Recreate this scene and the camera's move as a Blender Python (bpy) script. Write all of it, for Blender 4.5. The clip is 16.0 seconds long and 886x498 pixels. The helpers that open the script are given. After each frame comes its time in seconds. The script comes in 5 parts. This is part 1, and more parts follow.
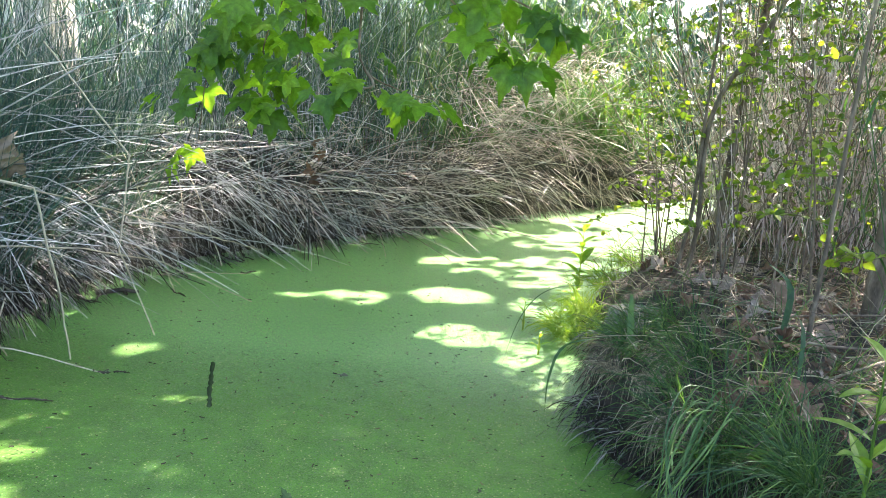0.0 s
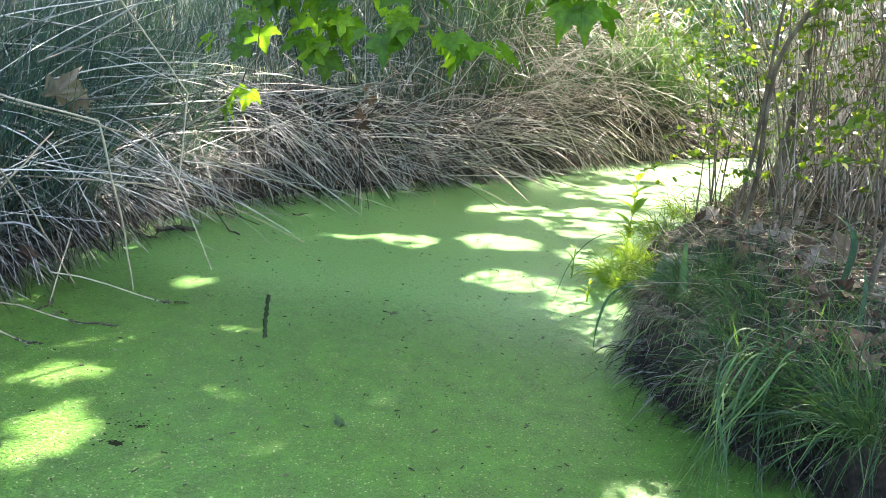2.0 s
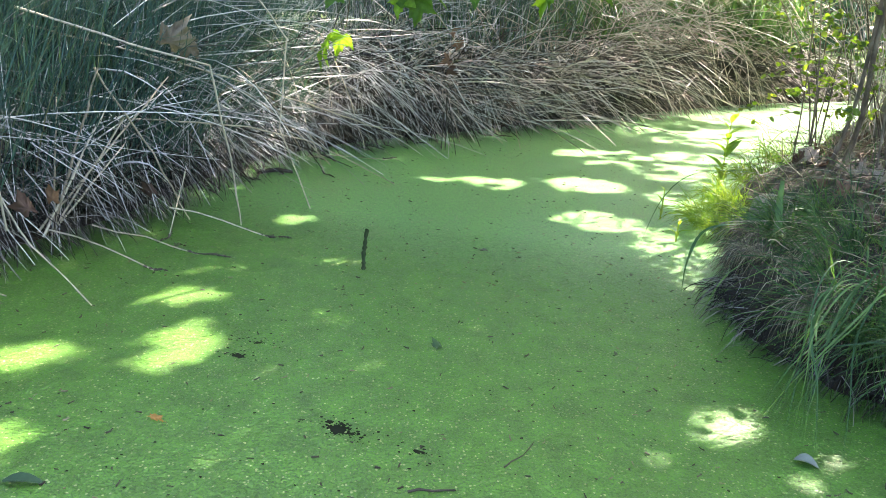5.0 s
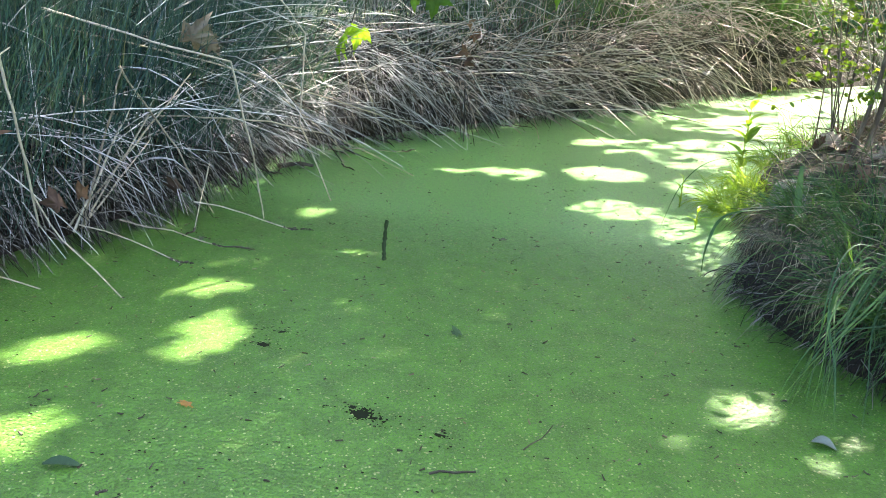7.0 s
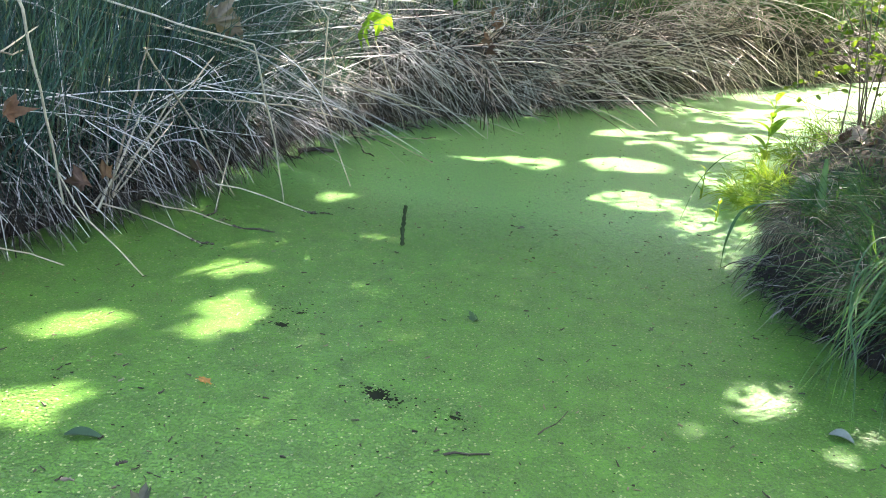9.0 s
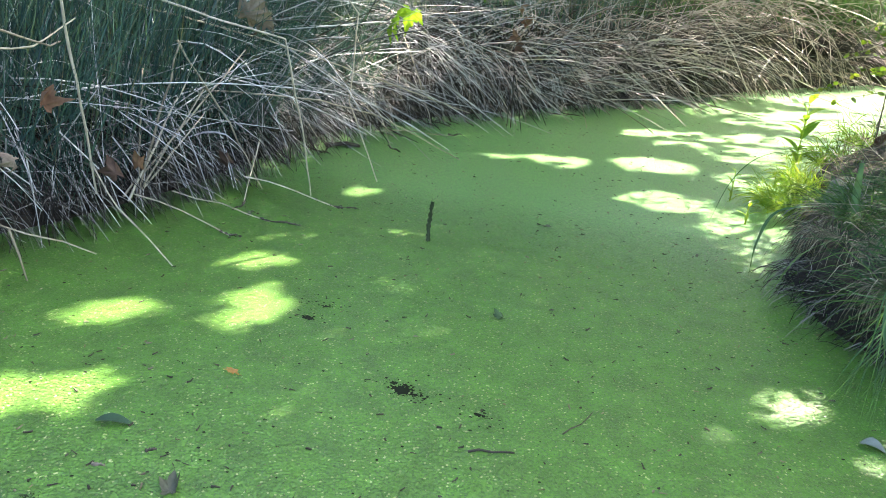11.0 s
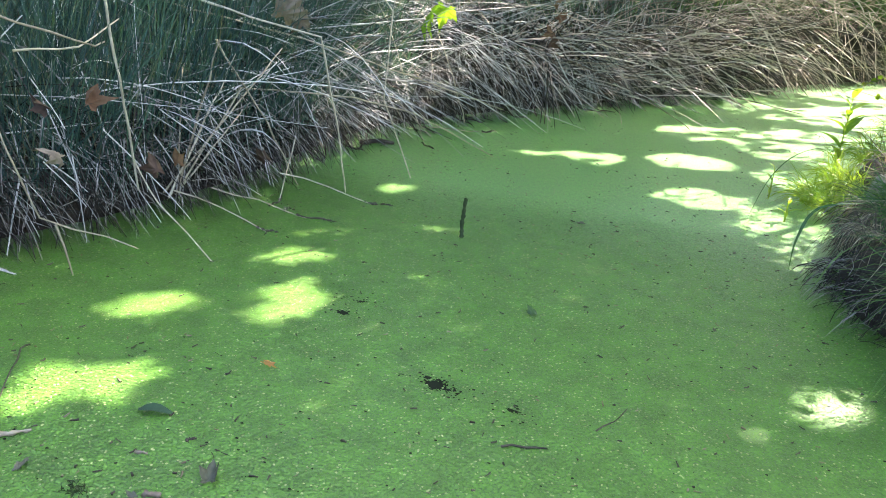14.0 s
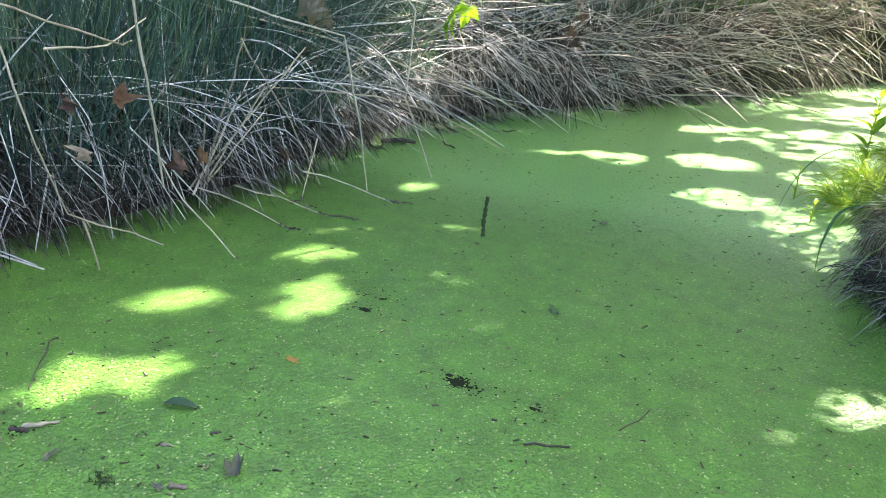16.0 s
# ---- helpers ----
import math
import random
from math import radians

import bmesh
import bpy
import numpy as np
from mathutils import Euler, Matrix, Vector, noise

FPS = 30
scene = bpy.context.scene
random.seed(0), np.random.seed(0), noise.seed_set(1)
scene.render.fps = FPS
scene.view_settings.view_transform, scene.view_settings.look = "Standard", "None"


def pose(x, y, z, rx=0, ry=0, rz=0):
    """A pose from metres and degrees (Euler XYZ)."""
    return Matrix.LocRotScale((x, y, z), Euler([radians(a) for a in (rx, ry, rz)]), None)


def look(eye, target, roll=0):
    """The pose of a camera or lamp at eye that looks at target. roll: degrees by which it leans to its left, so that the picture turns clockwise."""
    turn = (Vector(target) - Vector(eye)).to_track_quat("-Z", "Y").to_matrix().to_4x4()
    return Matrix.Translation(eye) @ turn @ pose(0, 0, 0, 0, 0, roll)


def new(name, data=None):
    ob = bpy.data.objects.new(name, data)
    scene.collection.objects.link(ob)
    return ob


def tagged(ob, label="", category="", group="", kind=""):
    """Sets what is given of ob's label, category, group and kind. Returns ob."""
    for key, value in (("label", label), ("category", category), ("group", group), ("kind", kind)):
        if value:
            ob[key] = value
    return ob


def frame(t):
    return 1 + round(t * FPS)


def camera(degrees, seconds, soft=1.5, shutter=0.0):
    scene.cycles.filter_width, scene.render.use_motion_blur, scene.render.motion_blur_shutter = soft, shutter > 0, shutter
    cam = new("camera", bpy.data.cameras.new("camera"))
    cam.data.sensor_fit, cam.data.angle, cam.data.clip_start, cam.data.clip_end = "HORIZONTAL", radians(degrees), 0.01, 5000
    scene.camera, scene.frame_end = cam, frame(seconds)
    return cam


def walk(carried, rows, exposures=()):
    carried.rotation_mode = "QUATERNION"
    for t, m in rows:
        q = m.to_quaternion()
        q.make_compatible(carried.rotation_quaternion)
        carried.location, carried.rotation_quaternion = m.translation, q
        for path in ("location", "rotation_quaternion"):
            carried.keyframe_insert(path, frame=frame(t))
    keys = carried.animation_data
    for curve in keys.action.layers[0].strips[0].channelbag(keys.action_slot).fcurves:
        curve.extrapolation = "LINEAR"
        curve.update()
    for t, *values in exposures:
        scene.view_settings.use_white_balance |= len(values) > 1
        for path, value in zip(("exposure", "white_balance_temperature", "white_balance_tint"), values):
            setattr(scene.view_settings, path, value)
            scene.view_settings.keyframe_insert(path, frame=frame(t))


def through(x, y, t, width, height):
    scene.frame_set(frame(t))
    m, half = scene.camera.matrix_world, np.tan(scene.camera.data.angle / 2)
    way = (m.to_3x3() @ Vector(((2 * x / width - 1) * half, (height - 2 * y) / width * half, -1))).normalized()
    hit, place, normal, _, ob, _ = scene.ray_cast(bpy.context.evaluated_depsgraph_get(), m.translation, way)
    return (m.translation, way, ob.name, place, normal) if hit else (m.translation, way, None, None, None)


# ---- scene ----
cam = camera(64.9, 16.0, 0.6)
PATH = [
    (0, (0.046, 0.274, 0.969), (-0.12, 2.23, 0.59), 4.2),
    (0.5, (0.05, 0.278, 0.963), (-0.13, 2.228, 0.557), 4.3),
    (1, (0.05, 0.263, 0.951), (-0.156, 2.203, 0.51), 4.5),
    (1.5, (0.04, 0.262, 0.929), (-0.198, 2.189, 0.449), 4.7),
    (2, (0.029, 0.257, 0.921), (-0.251, 2.169, 0.406), 4.9),
    (2.5, (0.024, 0.249, 0.909), (-0.302, 2.145, 0.362), 5.0),
    (3, (0.011, 0.233, 0.899), (-0.362, 2.111, 0.322), 4.8),
    (3.5, (0.003, 0.217, 0.892), (-0.406, 2.08, 0.288), 4.6),
    (4, (0.003, 0.195, 0.889), (-0.434, 2.042, 0.258), 4.4),
    (6.5, (0.025, 0.13, 0.894), (-0.504, 1.936, 0.216), 2.1),
    (7, (0.025, 0.128, 0.893), (-0.511, 1.929, 0.208), 2.1),
    (7.5, (0.024, 0.129, 0.89), (-0.517, 1.925, 0.197), 2.3),
    (8, (0.027, 0.127, 0.885), (-0.522, 1.918, 0.184), 2.4),
    (8.5, (0.027, 0.12, 0.886), (-0.535, 1.906, 0.182), 2.7),
    (9, (0.025, 0.119, 0.879), (-0.554, 1.896, 0.167), 2.8),
    (11.5, (0.008, 0.109, 0.878), (-0.644, 1.856, 0.156), 3.4),
    (12, (0.006, 0.104, 0.876), (-0.665, 1.845, 0.157), 3.3),
    (12.5, (0.011, 0.107, 0.88), (-0.675, 1.842, 0.16), 3.2),
    (13, (0.011, 0.108, 0.879), (-0.687, 1.837, 0.157), 3.0),
    (13.5, (0.01, 0.107, 0.878), (-0.7, 1.828, 0.15), 2.7),
    (14, (0.012, 0.104, 0.879), (-0.708, 1.819, 0.143), 2.6),
    (14.5, (0.012, 0.102, 0.875), (-0.719, 1.812, 0.138), 2.4),
    (15, (0.008, 0.098, 0.876), (-0.732, 1.802, 0.136), 2.4),
    (15.5, (0.007, 0.099, 0.875), (-0.745, 1.798, 0.135), 2.4),
    (16, (0.004, 0.097, 0.873), (-0.764, 1.79, 0.136), 2.4),
]
walk(cam, [(t, look(eye, target, roll)) for t, eye, target, roll in PATH])

# ---- light ----
SUN = Vector((0.41, 0.54, 0.74)).normalized()          # towards the sun
world = bpy.data.worlds.new("sky")
scene.world = world
world.use_nodes = True
wn = world.node_tree.nodes
sky = wn.new("ShaderNodeTexSky")
sky.sky_type, sky.sun_disc = "NISHITA", False
sky.sun_elevation, sky.sun_rotation = math.asin(SUN.z), math.atan2(SUN.x, SUN.y)
sky.air_density, sky.dust_density = 1.0, 3.4
wn["Background"].inputs["Strength"].default_value = 0.096
world.node_tree.links.new(sky.outputs[0], wn["Background"].inputs["Color"])
lamp = bpy.data.lights.new("sun", "SUN")
lamp.energy, lamp.angle, lamp.color = 4.3, radians(0.53), (1.0, 0.89, 0.80)
sun = new("sun", lamp)
sun.matrix_world = look(SUN * 40, (0, 0, 0))
scene.view_settings.exposure = 3.3


# ---- materials ----
def mat(name, build):
    m = bpy.data.materials.new(name)
    m.use_nodes = True
    nt = m.node_tree
    bs = nt.nodes["Principled BSDF"]
    build(nt, bs)
    return m


def node(nt, kind, **sets):
    n = nt.nodes.new(kind)
    for key, value in sets.items():
        if key in n.inputs:
            n.inputs[key].default_value = value
    return n


def ramp(nt, fac, stops):
    r = nt.nodes.new("ShaderNodeValToRGB")
    el = r.color_ramp.elements
    while len(el) < len(stops):
        el.new(0.5)
    for e, (p, c) in zip(el, stops):
        e.position, e.color = p, (*c, 1)
    nt.links.new(fac, r.inputs[0])
    return r.outputs[0]


def blend(nt, fac, a, b, mode="MIX"):
    mx = nt.nodes.new("ShaderNodeMix")
    mx.data_type, mx.blend_type = "RGBA", mode
    for sock, v in ((mx.inputs[0], fac), (mx.inputs[6], a), (mx.inputs[7], b)):
        if isinstance(v, bpy.types.NodeSocket):
            nt.links.new(v, sock)
        elif isinstance(v, (int, float)):
            sock.default_value = v
        else:
            sock.default_value = (*v, 1)
    return mx.outputs[2]


def coords(nt):
    return nt.nodes.new("ShaderNodeTexCoord").outputs["Object"]


def noisetex(nt, scale, detail=4, rough=0.55, vec=None):
    n = node(nt, "ShaderNodeTexNoise", Scale=scale, Detail=detail, Roughness=rough)
    nt.links.new(vec or coords(nt), n.inputs["Vector"])
    return n.outputs["Fac"]


def bump(nt, bs, height, strength, distance):
    b = node(nt, "ShaderNodeBump", Strength=strength, Distance=distance)
    nt.links.new(height, b.inputs["Height"])
    nt.links.new(b.outputs[0], bs.inputs["Normal"])


def plant(name, stops, rough=0.55, through=0.0, grain=60, spec=0.4):
    """Leaf or stem matter: each piece takes its own hue from stops; through: light that passes."""
    def build(nt, bs):
        isl = nt.nodes.new("ShaderNodeNewGeometry").outputs["Random Per Island"]
        inf = nt.nodes.new("ShaderNodeObjectInfo").outputs["Random"]
        add = nt.nodes.new("ShaderNodeMath")
        add.operation = "ADD"
        nt.links.new(isl, add.inputs[0]), nt.links.new(inf, add.inputs[1])
        fr = nt.nodes.new("ShaderNodeMath")
        fr.operation = "FRACT"
        nt.links.new(add.outputs[0], fr.inputs[0])
        col = ramp(nt, fr.outputs[0], stops)
        n = noisetex(nt, grain, 5, 0.65)
        dark = ramp(nt, n, [(0.3, (0.55, 0.53, 0.5)), (0.62, (1, 1, 1))])
        col = blend(nt, 1.0, col, dark, "MULTIPLY")
        nt.links.new(col, bs.inputs["Base Color"])
        bs.inputs["Roughness"].default_value = rough
        bs.inputs["Specular IOR Level"].default_value = spec
        bump(nt, bs, n, 0.25, 0.002)
        if through:
            tr = nt.nodes.new("ShaderNodeBsdfTranslucent")
            warm = blend(nt, 1.0, col, (1.95, 1.85, 0.62), "MULTIPLY")
            nt.links.new(warm, tr.inputs["Color"])
            mx = nt.nodes.new("ShaderNodeMixShader")
            mx.inputs[0].default_value = through
            nt.links.new(bs.outputs[0], mx.inputs[1]), nt.links.new(tr.outputs[0], mx.inputs[2])
            nt.links.new(mx.outputs[0], nt.nodes["Material Output"].inputs["Surface"])
    return mat(name, build)


def duckweed_sheet(nt, bs):
    """Packed fronds with dark water in the joints; colour halved under the separate near fronds, painting their gaps
    dark.
    """
    vec = coords(nt)
    warp = node(nt, "ShaderNodeTexVoronoi", Scale=205.0, Randomness=0.9)
    nt.links.new(vec, warp.inputs["Vector"])
    edge = node(nt, "ShaderNodeTexVoronoi", Scale=205.0, Randomness=0.9)
    edge.feature = "DISTANCE_TO_EDGE"
    nt.links.new(vec, edge.inputs["Vector"])
    sep = nt.nodes.new("ShaderNodeSeparateColor")
    nt.links.new(warp.outputs["Color"], sep.inputs[0])
    frond = ramp(nt, sep.outputs[0], [(0.0, (0.094, 0.300, 0.030)), (0.3, (0.128, 0.375, 0.040)), (0.95, (0.155, 0.430, 0.048)), (0.985, (0.42, 0.46, 0.22))])
    gap = ramp(nt, edge.outputs["Distance"], [(0.02, (0.34, 0.38, 0.34)), (0.14, (1, 1, 1))])
    col = blend(nt, 1.0, frond, gap, "MULTIPLY")
    clump = noisetex(nt, 75, 3, 0.7, vec)
    col = blend(nt, 1.0, col, ramp(nt, clump, [(0.34, (0.70, 0.74, 0.70)), (0.5, (1.04, 1.04, 1.04)), (0.68, (1.3, 1.25, 1.3))]), "MULTIPLY")
    wide = ramp(nt, noisetex(nt, 1.3, 4, 0.6, vec), [(0.3, (0.95, 0.98, 0.9)), (0.7, (1.12, 1.08, 1.1))])
    col = blend(nt, 1.0, col, wide, "MULTIPLY")
    stain = ramp(nt, noisetex(nt, 4.5, 6, 0.7, vec), [(0.56, (0, 0, 0)), (0.75, (1, 1, 1))])
    col = blend(nt, stain, col, blend(nt, 0.35, col, (0.14, 0.15, 0.03)))
    # sheet colour halved at low Y, so gaps between the loose fronds look deep
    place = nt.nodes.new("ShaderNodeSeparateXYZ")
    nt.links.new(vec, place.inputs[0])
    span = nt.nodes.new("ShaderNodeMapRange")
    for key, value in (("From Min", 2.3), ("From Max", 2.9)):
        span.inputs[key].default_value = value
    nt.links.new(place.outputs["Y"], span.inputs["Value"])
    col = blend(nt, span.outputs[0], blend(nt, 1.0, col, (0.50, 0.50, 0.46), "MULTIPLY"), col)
    nt.links.new(col, bs.inputs["Base Color"])
    bs.inputs["Roughness"].default_value = 0.62
    bs.inputs["Specular IOR Level"].default_value = 1.0
    bs.inputs["Coat Weight"].default_value = 0.6
    bs.inputs["Coat Roughness"].default_value = 0.28
    both = nt.nodes.new("ShaderNodeMath")
    both.operation = "ADD"
    nt.links.new(edge.outputs["Distance"], both.inputs[0]), nt.links.new(clump, both.inputs[1])
    bump(nt, bs, both.outputs[0], 1.0, 0.008)


def soil_colour(nt, vec):
    col = ramp(nt, noisetex(nt, 9, 8, 0.7, vec), [(0.3, (0.010, 0.007, 0.005)), (0.55, (0.042, 0.030, 0.021)), (0.75, (0.10, 0.073, 0.050))])
    crumbs = ramp(nt, noisetex(nt, 70, 4, 0.7, vec), [(0.35, (0.6, 0.6, 0.6)), (0.65, (1.15, 1.12, 1.1))])
    return blend(nt, 1.0, col, crumbs, "MULTIPLY")


def soil(nt, bs):
    vec = coords(nt)
    nt.links.new(soil_colour(nt, vec), bs.inputs["Base Color"])
    bs.inputs["Roughness"].default_value = 0.95
    bump(nt, bs, noisetex(nt, 45, 8, 0.75, vec), 0.8, 0.02)


def bank_and_meadow(nt, bs):
    """Bare soil in a ring round the pond, giving way to grass with a ragged edge."""
    vec = coords(nt)
    grass = ramp(nt, noisetex(nt, 1.2, 6, 0.7, vec), [(0.3, (0.10, 0.15, 0.035)), (0.55, (0.17, 0.23, 0.06)), (0.75, (0.26, 0.25, 0.12))])
    mp = nt.nodes.new("ShaderNodeMapping")
    mp.inputs["Location"].default_value, mp.inputs["Scale"].default_value = (-0.05, -0.62, 0.0), (0.21, 0.13, 0.0)
    nt.links.new(vec, mp.inputs["Vector"])
    size = nt.nodes.new("ShaderNodeVectorMath")
    size.operation = "LENGTH"
    nt.links.new(mp.outputs[0], size.inputs[0])
    rag = nt.nodes.new("ShaderNodeMath")
    rag.operation = "MULTIPLY_ADD"
    rag.inputs[1].default_value = 0.7
    nt.links.new(noisetex(nt, 1.6, 8, 0.7, vec), rag.inputs[0]), nt.links.new(size.outputs["Value"], rag.inputs[2])
    edge = ramp(nt, rag.outputs[0], [(0.0, (0, 0, 0)), (1.0, (1, 1, 1))])
    for e, p in zip(edge.node.color_ramp.elements, (0.80, 0.98)):
        e.position = p
    scaled = nt.nodes.new("ShaderNodeMath")
    scaled.operation = "MULTIPLY"
    scaled.inputs[1].default_value = 0.66
    nt.links.new(rag.outputs[0], scaled.inputs[0]), nt.links.new(scaled.outputs[0], edge.node.inputs[0])
    nt.links.new(blend(nt, edge, soil_colour(nt, vec), grass), bs.inputs["Base Color"])
    bs.inputs["Roughness"].default_value = 0.95
    bump(nt, bs, noisetex(nt, 45, 8, 0.75, vec), 0.8, 0.02)


def stone(nt, bs):
    vec = coords(nt)
    col = ramp(nt, noisetex(nt, 14, 8, 0.7, vec), [(0.3, (0.10, 0.095, 0.08)), (0.55, (0.22, 0.21, 0.185)), (0.75, (0.34, 0.33, 0.29))])
    moss = ramp(nt, noisetex(nt, 6, 5, 0.6, vec), [(0.52, (0, 0, 0)), (0.66, (1, 1, 1))])
    nt.links.new(blend(nt, moss, col, (0.11, 0.13, 0.06)), bs.inputs["Base Color"])
    bs.inputs["Roughness"].default_value = 0.9
    bump(nt, bs, noisetex(nt, 50, 8, 0.75, vec), 0.7, 0.01)


def bark_of(lo, mid, hi, scale):
    def build(nt, bs):
        mp = nt.nodes.new("ShaderNodeMapping")
        mp.inputs["Scale"].default_value = (1, 1, 0.35)
        nt.links.new(coords(nt), mp.inputs["Vector"])
        n = noisetex(nt, scale, 8, 0.65, mp.outputs[0])
        nt.links.new(ramp(nt, n, [(0.32, lo), (0.5, mid), (0.68, hi)]), bs.inputs["Base Color"])
        bs.inputs["Roughness"].default_value = 0.85
        bump(nt, bs, n, 0.6, 0.008)
    return build


def still_water(nt, bs):
    bs.inputs["Base Color"].default_value = (0.006, 0.008, 0.004, 1)
    bs.inputs["Roughness"].default_value = 0.5
    bs.inputs["Specular IOR Level"].default_value = 0.15
    bump(nt, bs, noisetex(nt, 40, 2), 0.05, 0.002)


DUCKWEED = mat("duckweed_mat", duckweed_sheet)
FROND = plant("duckweed_frond", [(0.0, (0.060, 0.164, 0.012)), (0.3, (0.091, 0.236, 0.018)), (0.955, (0.118, 0.285, 0.025)), (0.98, (0.42, 0.46, 0.20))], 0.62, 0.0, 12, 0.8)
waxy = FROND.node_tree.nodes["Principled BSDF"]
waxy.inputs["Coat Weight"].default_value, waxy.inputs["Coat Roughness"].default_value = 0.3, 0.3
SOIL = mat("bank_soil", soil)
GROUND = mat("bank_and_meadow", bank_and_meadow)
STONE = mat("grey_stone", stone)
PLANE_BARK = mat("plane_bark", bark_of((0.16, 0.15, 0.12), (0.36, 0.35, 0.31), (0.58, 0.57, 0.52), 5))
BARK = mat("shrub_bark", bark_of((0.05, 0.036, 0.024), (0.15, 0.115, 0.078), (0.33, 0.27, 0.19), 22))
DARK_BARK = mat("wet_bark", bark_of((0.02, 0.017, 0.012), (0.05, 0.04, 0.03), (0.11, 0.09, 0.07), 25))
STRAW = plant("grey_straw", [(0.0, (0.05, 0.047, 0.045)), (0.2, (0.18, 0.17, 0.165)), (0.35, (0.40, 0.385, 0.385)), (1.0, (0.84, 0.815, 0.81))], 0.5, 0.0, 40)
TAN = plant("tan_straw", [(0.0, (0.07, 0.045, 0.035)), (0.2, (0.18, 0.13, 0.105)), (0.4, (0.50, 0.385, 0.335)), (1.0, (0.86, 0.75, 0.69))], 0.5, 0.0, 40)
DRY_GRASS = plant("dry_grass", [(0.0, (0.05, 0.038, 0.026)), (0.4, (0.15, 0.12, 0.085)), (0.7, (0.34, 0.28, 0.20)), (1.0, (0.56, 0.48, 0.36))], 0.6, 0.1, 40)
MOSSY = plant("mossy_bark", [(0.0, (0.03, 0.05, 0.015)), (1.0, (0.06, 0.10, 0.03))], 0.8, 0.0, 120)
PALE_STEM = plant("pale_stem", [(0.0, (0.30, 0.25, 0.18)), (0.5, (0.45, 0.39, 0.29)), (1.0, (0.60, 0.54, 0.42))], 0.5, 0.0, 30)
# inner straw: shade of the tangle's depth put into a near-black colour
SHADED_STRAW = plant("rotten_straw", [(0.0, (0.008, 0.006, 0.005)), (0.6, (0.030, 0.024, 0.019)), (1.0, (0.085, 0.068, 0.055))], 0.8, 0.0, 40)
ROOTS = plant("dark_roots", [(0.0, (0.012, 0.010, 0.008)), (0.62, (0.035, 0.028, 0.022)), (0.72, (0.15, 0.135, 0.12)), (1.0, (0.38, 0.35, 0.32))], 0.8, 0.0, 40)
REED = plant("reed_green", [(0.0, (0.027, 0.063, 0.072)), (0.5, (0.058, 0.125, 0.122)), (0.88, (0.092, 0.188, 0.148)), (1.0, (0.20, 0.20, 0.13))], 0.4, 0.18, 30)
GRASS = plant("grass_green", [(0.0, (0.03, 0.075, 0.036)), (0.5, (0.065, 0.150, 0.055)), (1.0, (0.14, 0.24, 0.075))], 0.55, 0.3, 30)
WEED = plant("weed_green", [(0.0, (0.13, 0.24, 0.035)), (0.6, (0.21, 0.34, 0.055)), (1.0, (0.32, 0.42, 0.09))], 0.45, 0.42, 30)
SHRUB_LEAF = plant("shrub_leaf", [(0.0, (0.08, 0.15, 0.025)), (0.6, (0.15, 0.24, 0.035)), (1.0, (0.28, 0.36, 0.06))], 0.4, 0.45, 30)
PLANE_LEAF = plant("plane_leaf", [(0.0, (0.06, 0.15, 0.028)), (0.5, (0.13, 0.26, 0.036)), (1.0, (0.21, 0.37, 0.05))], 0.38, 0.62, 30, 0.5)
DEAD_LEAF = plant("dead_leaf", [(0.0, (0.12, 0.065, 0.04)), (0.4, (0.24, 0.14, 0.085)), (0.8, (0.33, 0.24, 0.18)), (1.0, (0.44, 0.36, 0.30))], 0.65, 0.0, 25)
BROWN_LEAF = plant("brown_leaf", [(0.0, (0.075, 0.042, 0.028)), (0.6, (0.14, 0.075, 0.045)), (1.0, (0.26, 0.14, 0.07))], 0.65, 0.0, 25)
PALE_LEAF = plant("pale_dead_leaf", [(0.0, (0.20, 0.155, 0.115)), (1.0, (0.28, 0.23, 0.18))], 0.65, 0.1, 25)
GREY_LEAF = plant("grey_wet_leaf", [(0.0, (0.07, 0.075, 0.05)), (1.0, (0.15, 0.15, 0.11))], 0.5, 0.0, 40)
RUST_LEAF = plant("rust_leaf", [(0.0, (0.44, 0.21, 0.06)), (1.0, (0.52, 0.28, 0.09))], 0.6, 0.15, 30)
OLIVE_LEAF = plant("floating_leaf", [(0.0, (0.035, 0.08, 0.03)), (1.0, (0.06, 0.12, 0.04))], 0.55, 0.0, 25)
BLACK_WATER = mat("open_water", still_water)


# ---- mesh helpers ----
rng = np.random.default_rng(7)


def raw(name, verts, faces, material, parent=None, smooth=False):
    """One mesh object out of an (n, 3) array and an (m, k) array of corners."""
    verts, faces = np.asarray(verts, np.float32), np.asarray(faces, np.int32)
    me = bpy.data.meshes.new(name)
    me.vertices.add(len(verts))
    me.vertices.foreach_set("co", verts.ravel())
    me.loops.add(faces.size)
    me.loops.foreach_set("vertex_index", faces.ravel())
    me.polygons.add(len(faces))
    me.polygons.foreach_set("loop_start", np.arange(0, faces.size, faces.shape[1], dtype=np.int32))
    me.polygons.foreach_set("use_smooth", np.full(len(faces), smooth))
    me.update(calc_edges=True)
    me.materials.append(material)
    ob = new(name, me)
    ob.parent = parent
    return ob


def part(name, bm, material, parent, label=""):
    me = bpy.data.meshes.new(name)
    bm.to_mesh(me)
    bm.free()
    me.materials.append(material)
    ob = new(name, me)
    ob.parent = parent
    return tagged(ob, label)


def unit(v):
    return v / np.maximum(np.linalg.norm(v, axis=-1, keepdims=True), 1e-9)


